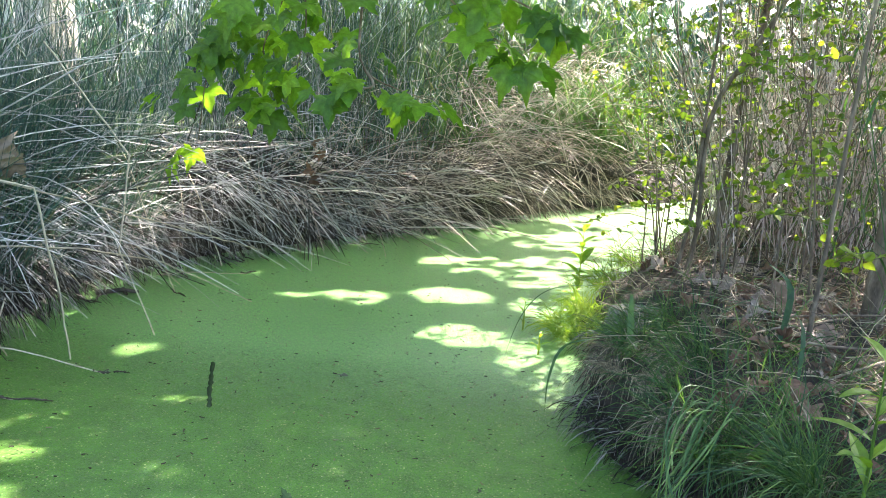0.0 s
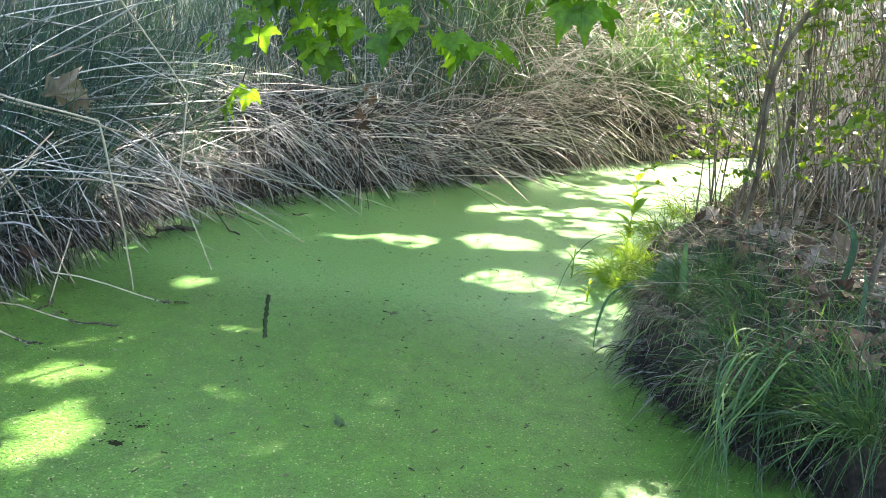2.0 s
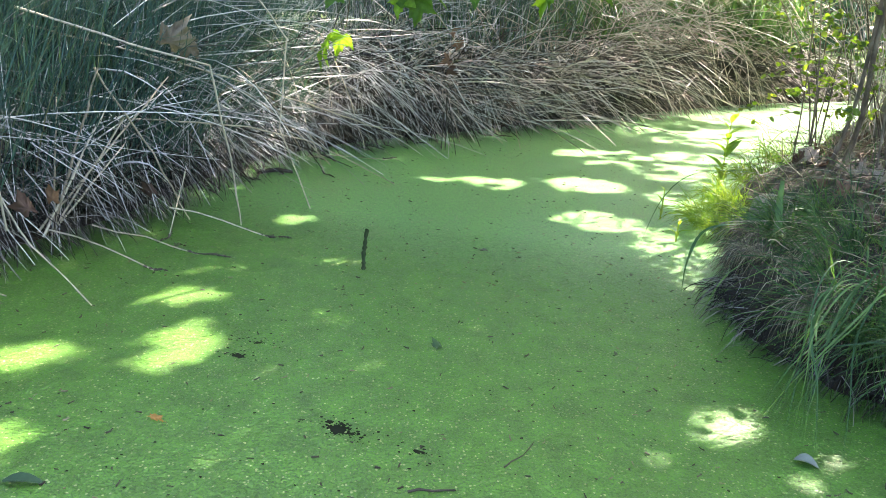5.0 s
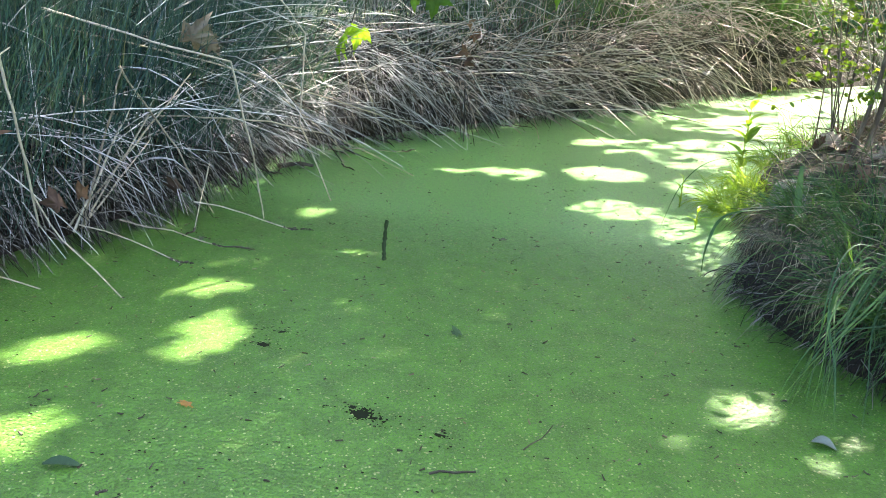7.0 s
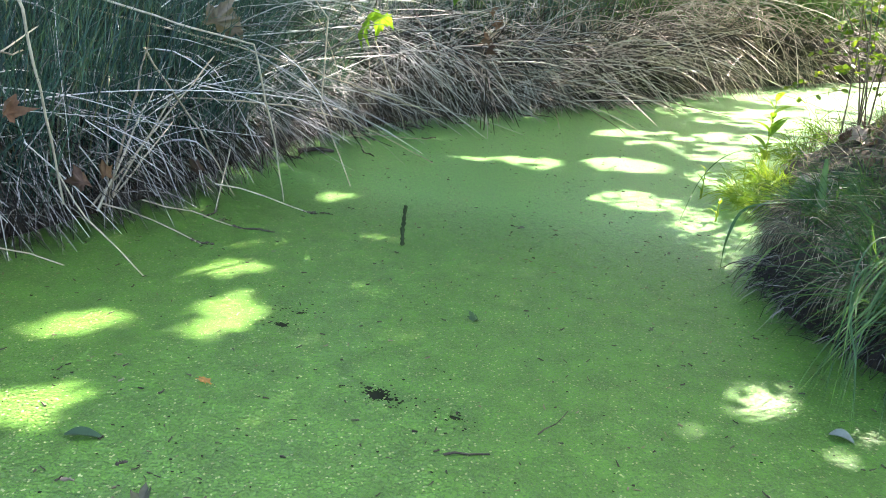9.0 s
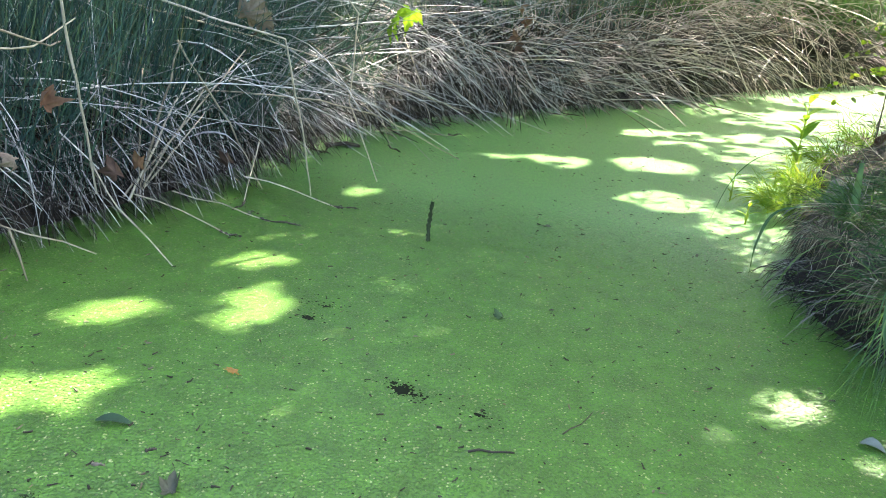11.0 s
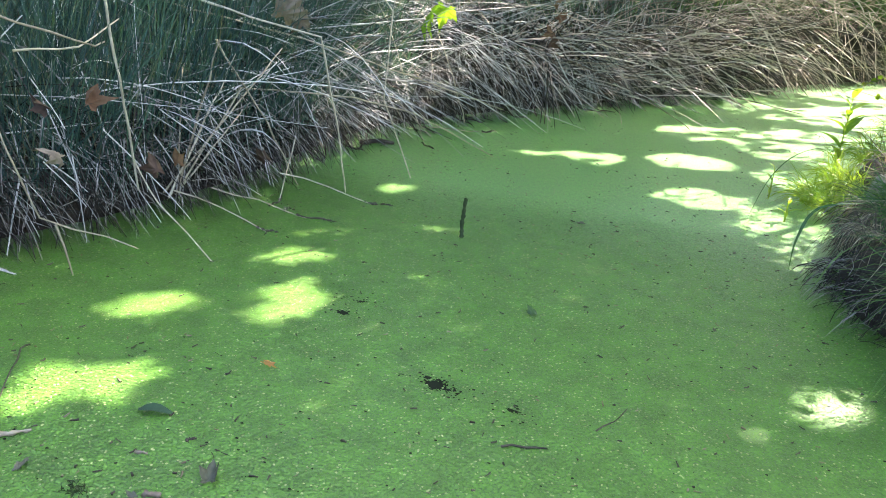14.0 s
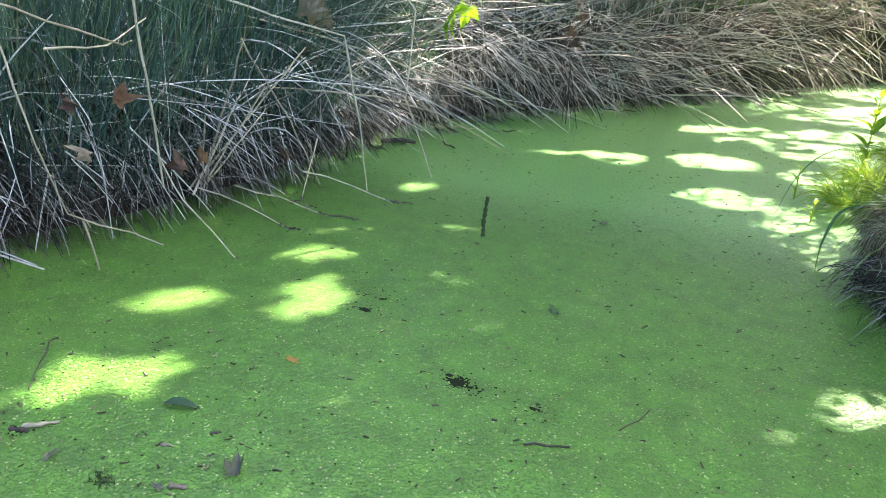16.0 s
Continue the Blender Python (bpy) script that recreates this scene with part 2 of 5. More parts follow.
def grow(root, way, length, k=6, sag=0.0, wob=0.0, floor=-0.25):
    """Polylines (n, k, 3) that start at root, run along way and bend down by sag as they go."""
    n = len(root)
    step = (np.asarray(length) / (k - 1))[:, None] * np.ones((n, 1))
    p, d, out = root.copy(), unit(way), [root.copy()]
    sag = np.broadcast_to(sag, (n,))
    for _ in range(k - 1):
        p = p + d * step
        p[:, 2] = np.maximum(p[:, 2], floor)
        out.append(p.copy())
        d = d + rng.normal(0, 1, (n, 3)) * wob
        d[:, 2] -= sag / (k - 1)
        d = unit(d)
    return np.stack(out, 1)


def frames_of(p):
    t = unit(np.gradient(p, axis=1))
    ref = unit(rng.normal(0, 1, (len(p), 1, 3)))
    a = unit(np.cross(t, ref))
    return t, a, np.cross(t, a)


def ribbons(p, width, flat=False, taper=True):
    """Blades along the polylines p: (verts, quads). flat: the blade lies level."""
    n, k, _ = p.shape
    t, a, _ = frames_of(p)
    if flat:
        a = unit(np.cross(t, np.array([0, 0, 1.0])) + 0.25 * a)
    f = np.linspace(0, 1, k)
    prof = np.clip(np.minimum(0.45 + f * 2.2, (1 - f) * 2.2), 0.04, 1) if taper else np.ones(k)
    w = (np.asarray(width)[:, None] * prof[None])[..., None] / 2
    v = np.stack([p - a * w, p + a * w], 2).reshape(-1, 3)
    i = (np.arange(n)[:, None] * k + np.arange(k - 1)[None]).ravel() * 2
    return v, np.stack([i, i + 1, i + 3, i + 2], 1)


def tubes(p, radius, sides=3, tip=0.5):
    n, k, _ = p.shape
    _, a, b = frames_of(p)
    r = np.asarray(radius)[:, None] * np.linspace(1, tip, k)[None]
    ang = np.linspace(0, 2 * np.pi, sides, endpoint=False)
    v = p[:, :, None] + r[:, :, None, None] * (a[:, :, None] * np.cos(ang)[None, None, :, None] + b[:, :, None] * np.sin(ang)[None, None, :, None])
    base = ((np.arange(n)[:, None] * k + np.arange(k - 1)[None]) * sides).ravel()[:, None]
    s = np.arange(sides)
    q = np.stack([base + s, base + (s + 1) % sides, base + sides + (s + 1) % sides, base + sides + s], 2)
    return v.reshape(-1, 3), q.reshape(-1, 4)


def merged(*some):
    vs, fs, at = [], [], 0
    for v, f in some:
        vs.append(v), fs.append(f + at)
        at += len(v)
    return np.concatenate(vs), np.concatenate(fs)


def smooth_line(points, per=6):
    """A Catmull-Rom line through a few points."""
    p = np.asarray(points, float)
    q = np.vstack([2 * p[0] - p[1], p, 2 * p[-1] - p[-2]])
    out = []
    for i in range(len(p) - 1):
        a, b, c, d = q[i:i + 4]
        for t in np.linspace(0, 1, per, endpoint=False):
            out.append(0.5 * (2 * b + (c - a) * t + (2 * a - 5 * b + 4 * c - d) * t * t + (3 * b - a - 3 * c + d) * t ** 3))
    return np.array(out + [p[-1]])


def limb(name, points, r0, r1, material, parent=None, sides=10, per=6, knobs=0.12):
    """A tapered, slightly knobbly round limb along a smooth line."""
    p = smooth_line(points, per)
    k = len(p)
    t = unit(np.gradient(p, axis=0))
    a = unit(np.cross(t, np.array([0.31, 0.95, 0.08])))
    b = np.cross(t, a)
    r = np.linspace(r0, r1, k)[:, None] * (1 + rng.normal(0, knobs, (k, sides)) * 0.6 + rng.normal(0, knobs, (k, 1)) * 0.6)
    ang = np.linspace(0, 2 * np.pi, sides, endpoint=False)
    v = p[:, None] + r[..., None] * (a[:, None] * np.cos(ang)[None, :, None] + b[:, None] * np.sin(ang)[None, :, None])
    i, s = (np.arange(k - 1) * sides)[:, None], np.arange(sides)
    q = np.stack([i + s, i + (s + 1) % sides, i + sides + (s + 1) % sides, i + sides + s], 2).reshape(-1, 4)
    return raw(name, v.reshape(-1, 3), q, material, parent, True)


def noise2(x, y, f):
    return np.array([noise.noise((a * f, b * f, 3.3)) for a, b in zip(np.ravel(x), np.ravel(y))]).reshape(np.shape(x))


# ---- the lie of the land ----
LEFT = np.array([(-2.3, 0.2), (-2.12, 1.36), (-1.96, 1.82), (-1.88, 2.4), (-1.93, 3.2), (-1.95, 3.5), (-1.83, 4.0), (-1.58, 4.5), (-1.18, 5.1),
                 (-0.76, 5.8), (-0.33, 6.4), (0.15, 7.2), (1.0, 8.5), (1.9, 9.6), (4.0, 12.0)])
RIGHT = np.array([(1.5, 0.2), (1.0, 1.7), (0.72, 1.93), (0.53, 2.09), (0.44, 2.22), (0.39, 2.38), (0.42, 2.6), (0.48, 2.8), (0.52, 3.05), (0.5, 3.3), (0.52, 3.8), (0.9, 4.6),
                  (1.3, 5.73), (2.0, 7.5), (3.2, 9.0), (6.0, 12.0)])


def sd(x, y):
    """Metres out of the pond (negative over water), roughly, and whether the point lies on the far side."""
    l = (np.interp(y, LEFT[:, 1], LEFT[:, 0]) - x) * np.where(y > 4.2, 0.78, 1.0)
    r = (x - np.interp(y, RIGHT[:, 1], RIGHT[:, 0])) * np.where(y > 4.2, 0.8, 0.95)
    l = l - np.where(y < 9.5, 0.10, 0.0)
    near, far = 0.45 - y + 0.05 * np.sin(3.1 * x) + 0.03 * np.sin(7.3 * x + 1), y - 12.5
    return np.maximum(np.maximum(l, r), np.maximum(near, far)), l > r


def height(x, y):
    d, left = sd(x, y)
    up = np.where(left, 0.16 * np.clip(d / 0.06, 0, 1) + 0.36 * np.clip(d / 0.9, 0, 1) ** 0.8, 0.13 * np.clip(d / 0.05, 0, 1) + 0.16 * np.clip(d / 0.45, 0, 1) ** 0.8)
    up = up + np.where(d > 0, 0.05 * noise2(x, y, 2.1) * np.clip(d / 0.3, 0, 1) + 0.02 * noise2(x, y, 9.0), 0)
    return np.where(d > 0, up, -0.35 * np.clip(-d / 0.15, 0, 1))


def steps_out(lo, hi, step, far):
    mid = np.arange(lo, hi + step / 2, step)
    out = step * np.cumsum(1.28 ** np.arange(1, 40))
    out = out[out < far]
    return np.concatenate([(lo - out)[::-1], mid, hi + out])


gx, gy = steps_out(-4.0, 4.0, 0.05, 900), steps_out(-0.4, 10.0, 0.05, 900)
X, Y = np.meshgrid(gx, gy)
Z = height(X, Y)
nx, ny = len(gx), len(gy)
i = (np.arange(ny - 1)[:, None] * nx + np.arange(nx - 1)[None]).ravel()
ground = raw("ground", np.stack([X, Y, Z], -1).reshape(-1, 3), np.stack([i, i + 1, i + nx + 1, i + nx], 1), GROUND, None, True)
tagged(ground, "dark soil banks running out into a sunlit meadow", "ground", kind="structure")

# the pond, green from bank to bank
wx, wy = np.linspace(-3.2, 7.0, 52), np.linspace(0.1, 13.5, 68)
X, Y = np.meshgrid(wx, wy)
i = (np.arange(67)[:, None] * 52 + np.arange(51)[None]).ravel()
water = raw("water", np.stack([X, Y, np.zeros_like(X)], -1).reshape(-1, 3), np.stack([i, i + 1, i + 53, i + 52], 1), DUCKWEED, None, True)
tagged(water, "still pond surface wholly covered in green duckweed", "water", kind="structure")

# floating fronds where the camera is nearest
HOLES = [(-0.52, 1.365, 0.034, 0.022), (-0.897, 1.577, 0.026, 0.012), (-0.885, 1.66, 0.014, 0.009), (-0.485, 1.36, 0.014, 0.008), (-0.55, 1.385, 0.012, 0.008), (-0.33, 1.35, 0.02, 0.008), (-1.22, 0.79, 0.016, 0.01)]
STEP = 0.0044
fx, fy = np.meshgrid(np.arange(-2.2, 1.15, STEP), np.arange(0.55, 2.9, STEP * 0.87))
fx = fx + STEP * 0.5 * (np.arange(len(fx)) % 2)[:, None]
fx, fy = fx.ravel() + rng.normal(0, STEP * 0.17, fx.size), fy.ravel() + rng.normal(0, STEP * 0.17, fy.size)
N = len(fx)
keep = (sd(fx, fy)[0] < -0.01) & (rng.random(N) > 0.025) & (rng.random(N) < (2.9 - fy) / 0.6)
for hx, hy, ra, rb in HOLES:
    near = ((fx - hx) / ra) ** 2 + ((fy - hy) / rb) ** 2
    keep &= rng.random(N) > np.clip(1.35 - near * 1.3, 0, 1)
fx, fy = fx[keep], fy[keep]
N = len(fx)
ang = np.linspace(0, 2 * np.pi, 6, endpoint=False)[None] + rng.random((N, 1)) * 6.3
size = rng.uniform(0.0020, 0.0028, (N, 1))
tx, ty = rng.normal(0, 0.10, (N, 1)), rng.normal(0, 0.10, (N, 1))
px, py = size * np.cos(ang) * 1.05, size * np.sin(ang)
pz = rng.uniform(0.0012, 0.0032, (N, 1)) + px * tx + py * ty
v = np.stack([fx[:, None] + px, fy[:, None] + py, np.maximum(pz, 0.0006)], -1).reshape(-1, 3)
duckweed = raw("duckweed", v, np.arange(N * 6).reshape(N, 6), FROND)
tagged(duckweed, "tiny round bright green duckweed fronds floating on the pond", "duckweed", kind="stuff")


# ---- leaves ----
def lobed_leaf(r, curl=0.15, seed=0):
    """A five-lobed plane leaf in the xy plane, stalk end at the origin, tip along +y; flat fan with a folded midrib."""
    g = random.Random(seed)
    out = []
    lobes = [(-2.2, 0.62), (-1.1, 0.92), (0.0, 1.08), (1.1, 0.92), (2.2, 0.62)]
    for n, (a, l) in enumerate(lobes):
        l *= g.uniform(0.9, 1.1)
        if n:
            m = (a + lobes[n - 1][0]) / 2
            out.append((m, 0.52))
        out += [(a - 0.33, l * 0.70), (a - 0.2, l * 0.74), (a, l), (a + 0.2, l * 0.74), (a + 0.33, l * 0.70)]
    out.append((math.pi, 0.12))
    bm = bmesh.new()
    c = bm.verts.new((0, 0.42 * r, 0.0))
    ring, inner = [], []
    for a, l in out:
        for k, some in ((1.0, ring), (0.5, inner)):
            x, y = math.sin(a) * l * r * 0.62 * k, 0.42 * r + math.cos(a) * l * r * 0.62 * k
            z = abs(x) * 0.22 - curl * ((x * x + (y - 0.42 * r) ** 2) / r) * (1 + g.uniform(-0.6, 0.6)) + g.uniform(-0.02, 0.02) * r * k
            some.append(bm.verts.new((x, y, z)))
    for n in range(len(ring)):
        m = (n + 1) % len(ring)
        bm.faces.new((c, inner[m], inner[n]))
        bm.faces.new((inner[n], inner[m], ring[m]))
        bm.faces.new((inner[n], ring[m], ring[n]))
    for f in bm.faces:
        f.smooth = True
    return bm


def mesh_of(bm, name, material):
    me = bpy.data.meshes.new(name)
    bm.to_mesh(me)
    bm.free()
    me.materials.append(material)
    return me


PLANE_MESHES = [mesh_of(lobed_leaf(0.155, 0.25 + 0.12 * n, n), "leaf", PLANE_LEAF) for n in range(5)]


# ---- the plane tree: trunk beyond the bank, boughs over the water ----
plane_tree = tagged(new("plane_tree"), "large plane tree with pale bark and low leafy boughs", "tree")
plane_tree.location = (-4.05, 6.1, 0.35)
plane_tree.empty_display_size = 0.3
TREE0 = np.array(plane_tree.location)
limb("trunk", [(0, 0, -0.2), (0.02, 0.0, 0.6), (0.0, 0.05, 2.0), (0.25, 0.1, 4.2)], 0.34, 0.24, PLANE_BARK, plane_tree, 20, 8, 0.03)
for pts, r in (([(0.1, 0.05, 3.6), (1.8, 0.4, 4.9), (4.4, 0.4, 5.2), (8.6, 0.2, 5.0)], 0.15),
               ([(0.2, 0.1, 3.9), (2.2, -0.8, 5.2), (4.6, -2.0, 5.4), (8.0, -2.8, 5.2)], 0.13),
               ([(0.25, 0.1, 4.0), (1.6, 1.4, 5.6), (4.2, 2.4, 5.9), (8.0, 3.2, 5.6)], 0.12),
               ([(0.2, 0.0, 3.8), (0.0, 0.6, 5.4), (-0.3, 1.0, 6.8), (-0.2, 1.2, 7.8)], 0.11),
               ([(2.2, -0.8, 5.2), (2.8, -1.6, 4.8), (3.2, -2.4, 3.7), (3.4, -2.8, 1.9)], 0.05)):
    limb("bough", pts, r, r * 0.3, PLANE_BARK, plane_tree, 10, 6, 0.06)

# low sprays of leaves that hang into view
SPRAYS = [
    [(-1.10, 3.45, 2.1), (-1.15, 3.40, 1.55), (-1.35, 3.45, 1.15), (-1.42, 3.47, 0.76)],
    [(-1.15, 3.40, 1.55), (-1.30, 3.38, 1.20), (-1.50, 3.38, 0.98)],
    [(-0.85, 3.35, 2.1), (-0.95, 3.33, 1.50), (-1.08, 3.38, 1.20), (-1.04, 3.40, 0.98)],
    [(-0.85, 3.35, 2.1), (-1.00, 3.28, 1.60), (-1.20, 3.28, 1.36), (-1.30, 3.34, 1.22)],
    [(-0.60, 3.12, 2.1), (-0.58, 3.08, 1.40), (-0.54, 3.00, 1.12), (-0.30, 2.96, 1.02)],
    [(-0.54, 3.00, 1.12), (-0.50, 2.96, 1.05), (-0.68, 2.97, 1.04)],
    [(-0.20, 3.20, 2.1), (-0.30, 3.15, 1.55), (-0.15, 3.15, 1.34), (0.06, 3.16, 1.22)],
    [(-0.30, 3.15, 1.55), (-0.05, 3.15, 1.45), (0.18, 3.15, 1.36)],
    [(-0.85, 3.35, 2.1), (-0.88, 3.30, 1.55), (-0.86, 3.28, 1.30), (-0.90, 3.30, 1.12)],
]
COUNT = [9, 6, 20, 18, 17, 6, 20, 14, 16]
LIT = []
for pts, many in zip(SPRAYS, COUNT):
    spray = limb("leafy_branch", [np.array(p) - TREE0 for p in pts], 0.0075, 0.002, BARK, plane_tree, 6, 5, 0.08)
    tagged(spray, "low twig with backlit five-lobed leaves")
    line = smooth_line(pts, 8)
    for n in range(many):
        f = 0.28 + 0.72 * (n + random.random() * 0.6) / many if n % 4 else 1.0
        at = line[min(int(f * (len(line) - 1)), len(line) - 1)]
        az = random.gauss(-1.57, 0.9) if n % 3 else random.gauss(1.57, 0.8)
        hang = random.uniform(-1.2, -0.35)
        off = Vector((math.cos(az), math.sin(az), 0)) * random.uniform(0.02, 0.055)
        leaf = new("leaf", random.choice(PLANE_MESHES))
        leaf.parent = spray
        sc = random.uniform(0.75, 1.4)
        if random.random() < 0.12:
            LIT.append(tuple(Vector(at) + off + Vector((math.cos(az), math.sin(az), -0.8)) * 0.05))
        leaf.matrix_basis = Matrix.Translation(Vector(at) + off - Vector(TREE0)) @ Matrix.Rotation(az - math.pi / 2, 4, "Z") @ Matrix.Rotation(hang, 4, "X") @ Matrix.Rotation(random.uniform(-0.5, 0.5), 4, "Y") @ Matrix.Scale(sc, 4)
# the crown: leaves in the sun's way, thin or open where light reaches the water
GAPS = [(-0.68, 3.78, 0.19, 0.17, 0), (-0.18, 3.98, 0.26, 0.20, 0), (-0.09, 3.28, 0.21, 0.20, 0), (0.28, 3.90, 0.21, 0.20, 0), (0.29, 3.06, 0.25, 0.25, 0), (0.28, 2.70, 0.13, 0.15, 0),
        (-0.05, 4.82, 0.46, 0.32, 0), (0.30, 4.50, 0.34, 0.27, 0), (0.50, 5.1, 0.36, 0.32, 0), (0.88, 6.1, 0.48, 0.6, 0), (1.26, 7.5, 0.4, 0.5, 0), (0.60, 3.55, 0.32, 0.34, 0)]
GAPS += [(-1.23, 0.99, 0.20, 0.095, 50), (-1.08, 1.58, 0.20, 0.13, 110), (-1.22, 1.87, 0.155, 0.085, 36), (-1.36, 1.38, 0.145, 0.095, 45), (0.325, 1.70, 0.125, 0.092, 80),
         (-0.08, 1.42, 0.045, 0.042, 45), (0.14, 1.49, 0.045, 0.042, 45), (0.43, 1.53, 0.05, 0.045, 0), (-1.32, 2.73, 0.10, 0.07, 30), (-1.03, 3.69, 0.13, 0.06, 0), (-1.18, 2.38, 0.055, 0.05, 0)]
N = 60000
u, v = rng.uniform(-4.3, 3.0, N), rng.uniform(-0.7, 7.4, N)
wild = noise2(u, v, 3.0) + 0.7 * noise2(u, v, 8.0)
keep = np.ones(N, bool)
for gxx, gyy, ra, rb, turn in GAPS:
    ca, sa = math.cos(radians(turn)), math.sin(radians(turn))
    keep &= (((u - gxx) * ca + (v - gyy) * sa) / ra) ** 2 + (((v - gyy) * ca - (u - gxx) * sa) / rb) ** 2 > 1 + 0.4 * wild
keep |= (v > 3.0) & (rng.random(N) < np.where(v > 4.4, 0.08, 0.004))
thin = np.ones(N)
thin = np.where((v > 5.6 - 0.1 * u) & (u > -1.3), 0.12 + 0.5 * (wild > 0.0), thin)
thin = np.where((u > np.interp(v, RIGHT[:, 1], RIGHT[:, 0]) - 0.02) & (v > 1.4) & (v <= 2.9), 0.03 + 0.4 * (wild > 0.08), thin)
thin = np.where((u > 0.75) & (v > 2.9), 0.06 + 0.3 * (wild > 0.25), thin)
thin = np.where((v > 6.0) & (u <= -1.3), 0.4, thin)
back = np.interp(v, LEFT[:, 1], LEFT[:, 0]) - u         # metres behind the left bank's edge
thin = np.where((back > -0.12) & (back < 0.4) & (v > 2.8) & (v < 5.2), 0.02 + 0.45 * (wild > 0.15), thin)
thin = np.where((back > -0.2) & (back < 1.1) & (v >= 4.6), np.interp(v, [5.6, 6.8], [0.30, 0.08]) + 0.45 * (wild > 0.05), thin)
thin = np.where((back > 0.05) & (v < 2.8), np.interp(v, [1.2, 2.4], [0.24, 0.6]), thin)
thin = np.where((back >= 1.1) & (v >= 4.4), np.minimum(thin, 0.4), thin)
thin = np.where((back >= 0.3) & (v < 4.4), np.minimum(thin, 0.30 + 0.45 * (wild > -0.25)), thin)
thin = np.where(v < 0.45, 0.9, thin)
thin = np.where(u < -2.7, np.minimum(thin, 0.3), thin)
keep &= rng.random(N) < thin
rim = np.minimum(np.minimum(u + 4.3, 3.0 - u), v + 0.7)     # a ragged rim
keep &= rim > 0.55 + 0.5 * noise2(u, v, 0.9) + 0.35 * noise2(u, v, 2.7)
for x, y, z in LIT:                                     # the low leaves catch sun through small gaps
    keep &= (u - x + SUN.x / SUN.z * z) ** 2 + (v - y + SUN.y / SUN.z * z) ** 2 > 0.045 ** 2
u, v = u[keep], v[keep]
N = len(u)
z = rng.uniform(3.2, 5.0, N)
c = np.stack([u + SUN.x / SUN.z * z, v + SUN.y / SUN.z * z, z], -1)
M = 3500                                                # and those round the stem's own head
c = np.concatenate([c, np.column_stack([rng.normal(-3.4, 1.3, M), rng.normal(6.6, 1.2, M), rng.normal(6.4, 1.0, M)])]) - TREE0
N += M
spin = rng.random(N) * 6.3
tilt = rng.normal(0, 0.45, (N, 2))
lob = np.array([(0, -0.35), (0.62, -0.42), (0.45, 0.05), (1.0, 0.25), (0.36, 0.36), (0, 1.1), (-0.36, 0.36), (-1.0, 0.25), (-0.45, 0.05), (-0.62, -0.42)])
s = rng.uniform(0.055, 0.090, N)[:, None]
lx = (lob[:, 0] * np.cos(spin)[:, None] - lob[:, 1] * np.sin(spin)[:, None]) * s
ly = (lob[:, 0] * np.sin(spin)[:, None] + lob[:, 1] * np.cos(spin)[:, None]) * s
lz = lx * tilt[:, :1] + ly * tilt[:, 1:]
vv = (c[:, None] + np.stack([lx, ly, lz], -1)).reshape(-1, 3)
tri = np.array([(0, 1, 2), (2, 3, 4), (4, 5, 6), (6, 7, 8), (8, 9, 0), (0, 2, 4), (0, 4, 6), (0, 6, 8)])
crown = raw("crown", vv, (np.arange(N)[:, None, None] * 10 + tri[None]).reshape(-1, 3), PLANE_LEAF, plane_tree)
tagged(crown, "green plane leaves with gaps for the sun", kind="stuff")

bm = bmesh.new()
bmesh.ops.create_icosphere(bm, subdivisions=2, radius=0.012, matrix=Matrix.Translation(Vector((-0.01, 3.17, 1.10)) - Vector(TREE0)))
bmesh.ops.create_cone(bm, segments=5, radius1=0.0015, radius2=0.0015, depth=0.10, matrix=Matrix.Translation(Vector((-0.01, 3.17, 1.16)) - Vector(TREE0)))
for q in bm.verts:
    q.co += q.normal * random.uniform(-0.001, 0.002)
part("seed_ball", bm, DARK_BARK, plane_tree, "small round brown seed ball on a stalk")


# ---- the far and left bank: reeds and straw ----
def along(line, n, lo, hi):
    """n random places on a bank line between two values of y: points and normals towards the water."""
    seg = np.linalg.norm(np.diff(line, axis=0), axis=1)
    s = np.r_[0, np.cumsum(seg)]
    a, b = np.interp([lo, hi], line[:, 1], s)
    at = rng.uniform(a, b, n)
    p = np.stack([np.interp(at, s, line[:, 0]), np.interp(at, s, line[:, 1])], 1)
    q = np.stack([np.interp(at + 0.3, s, line[:, 0]), np.interp(at + 0.3, s, line[:, 1])], 1)
    t = unit(q - p + 1e-6)
    return p, t, np.stack([t[:, 1], -t[:, 0]], 1)


def bank_roots(n, lo, hi, back, lift=(0.0, 0.0)):
    p, t, w = along(LEFT, n, lo, hi)
    d = rng.uniform(*back, n)
    q = p - w * d[:, None]
    z = np.maximum(height(q[:, 0], q[:, 1]), 0.06) + rng.uniform(*lift, n)
    return np.column_stack([q, z]), np.column_stack([t, np.zeros(n)]), np.column_stack([w, np.zeros(n)])


UP = np.array([0, 0, 1.0])


def droop(n, lo, hi, back, lift, out, side, rise, length, sag, wob=0.05, k=7):
    r, t, w = bank_roots(n, lo, hi, back, lift)
    way = w * rng.normal(out, 0.3, (n, 1)) + t * rng.normal(side, 0.45, (n, 1)) + UP * rng.normal(rise, 0.28, (n, 1))
    return grow(r, way, rng.uniform(*length, n), k, sag * rng.uniform(0.5, 1.5, n), wob)


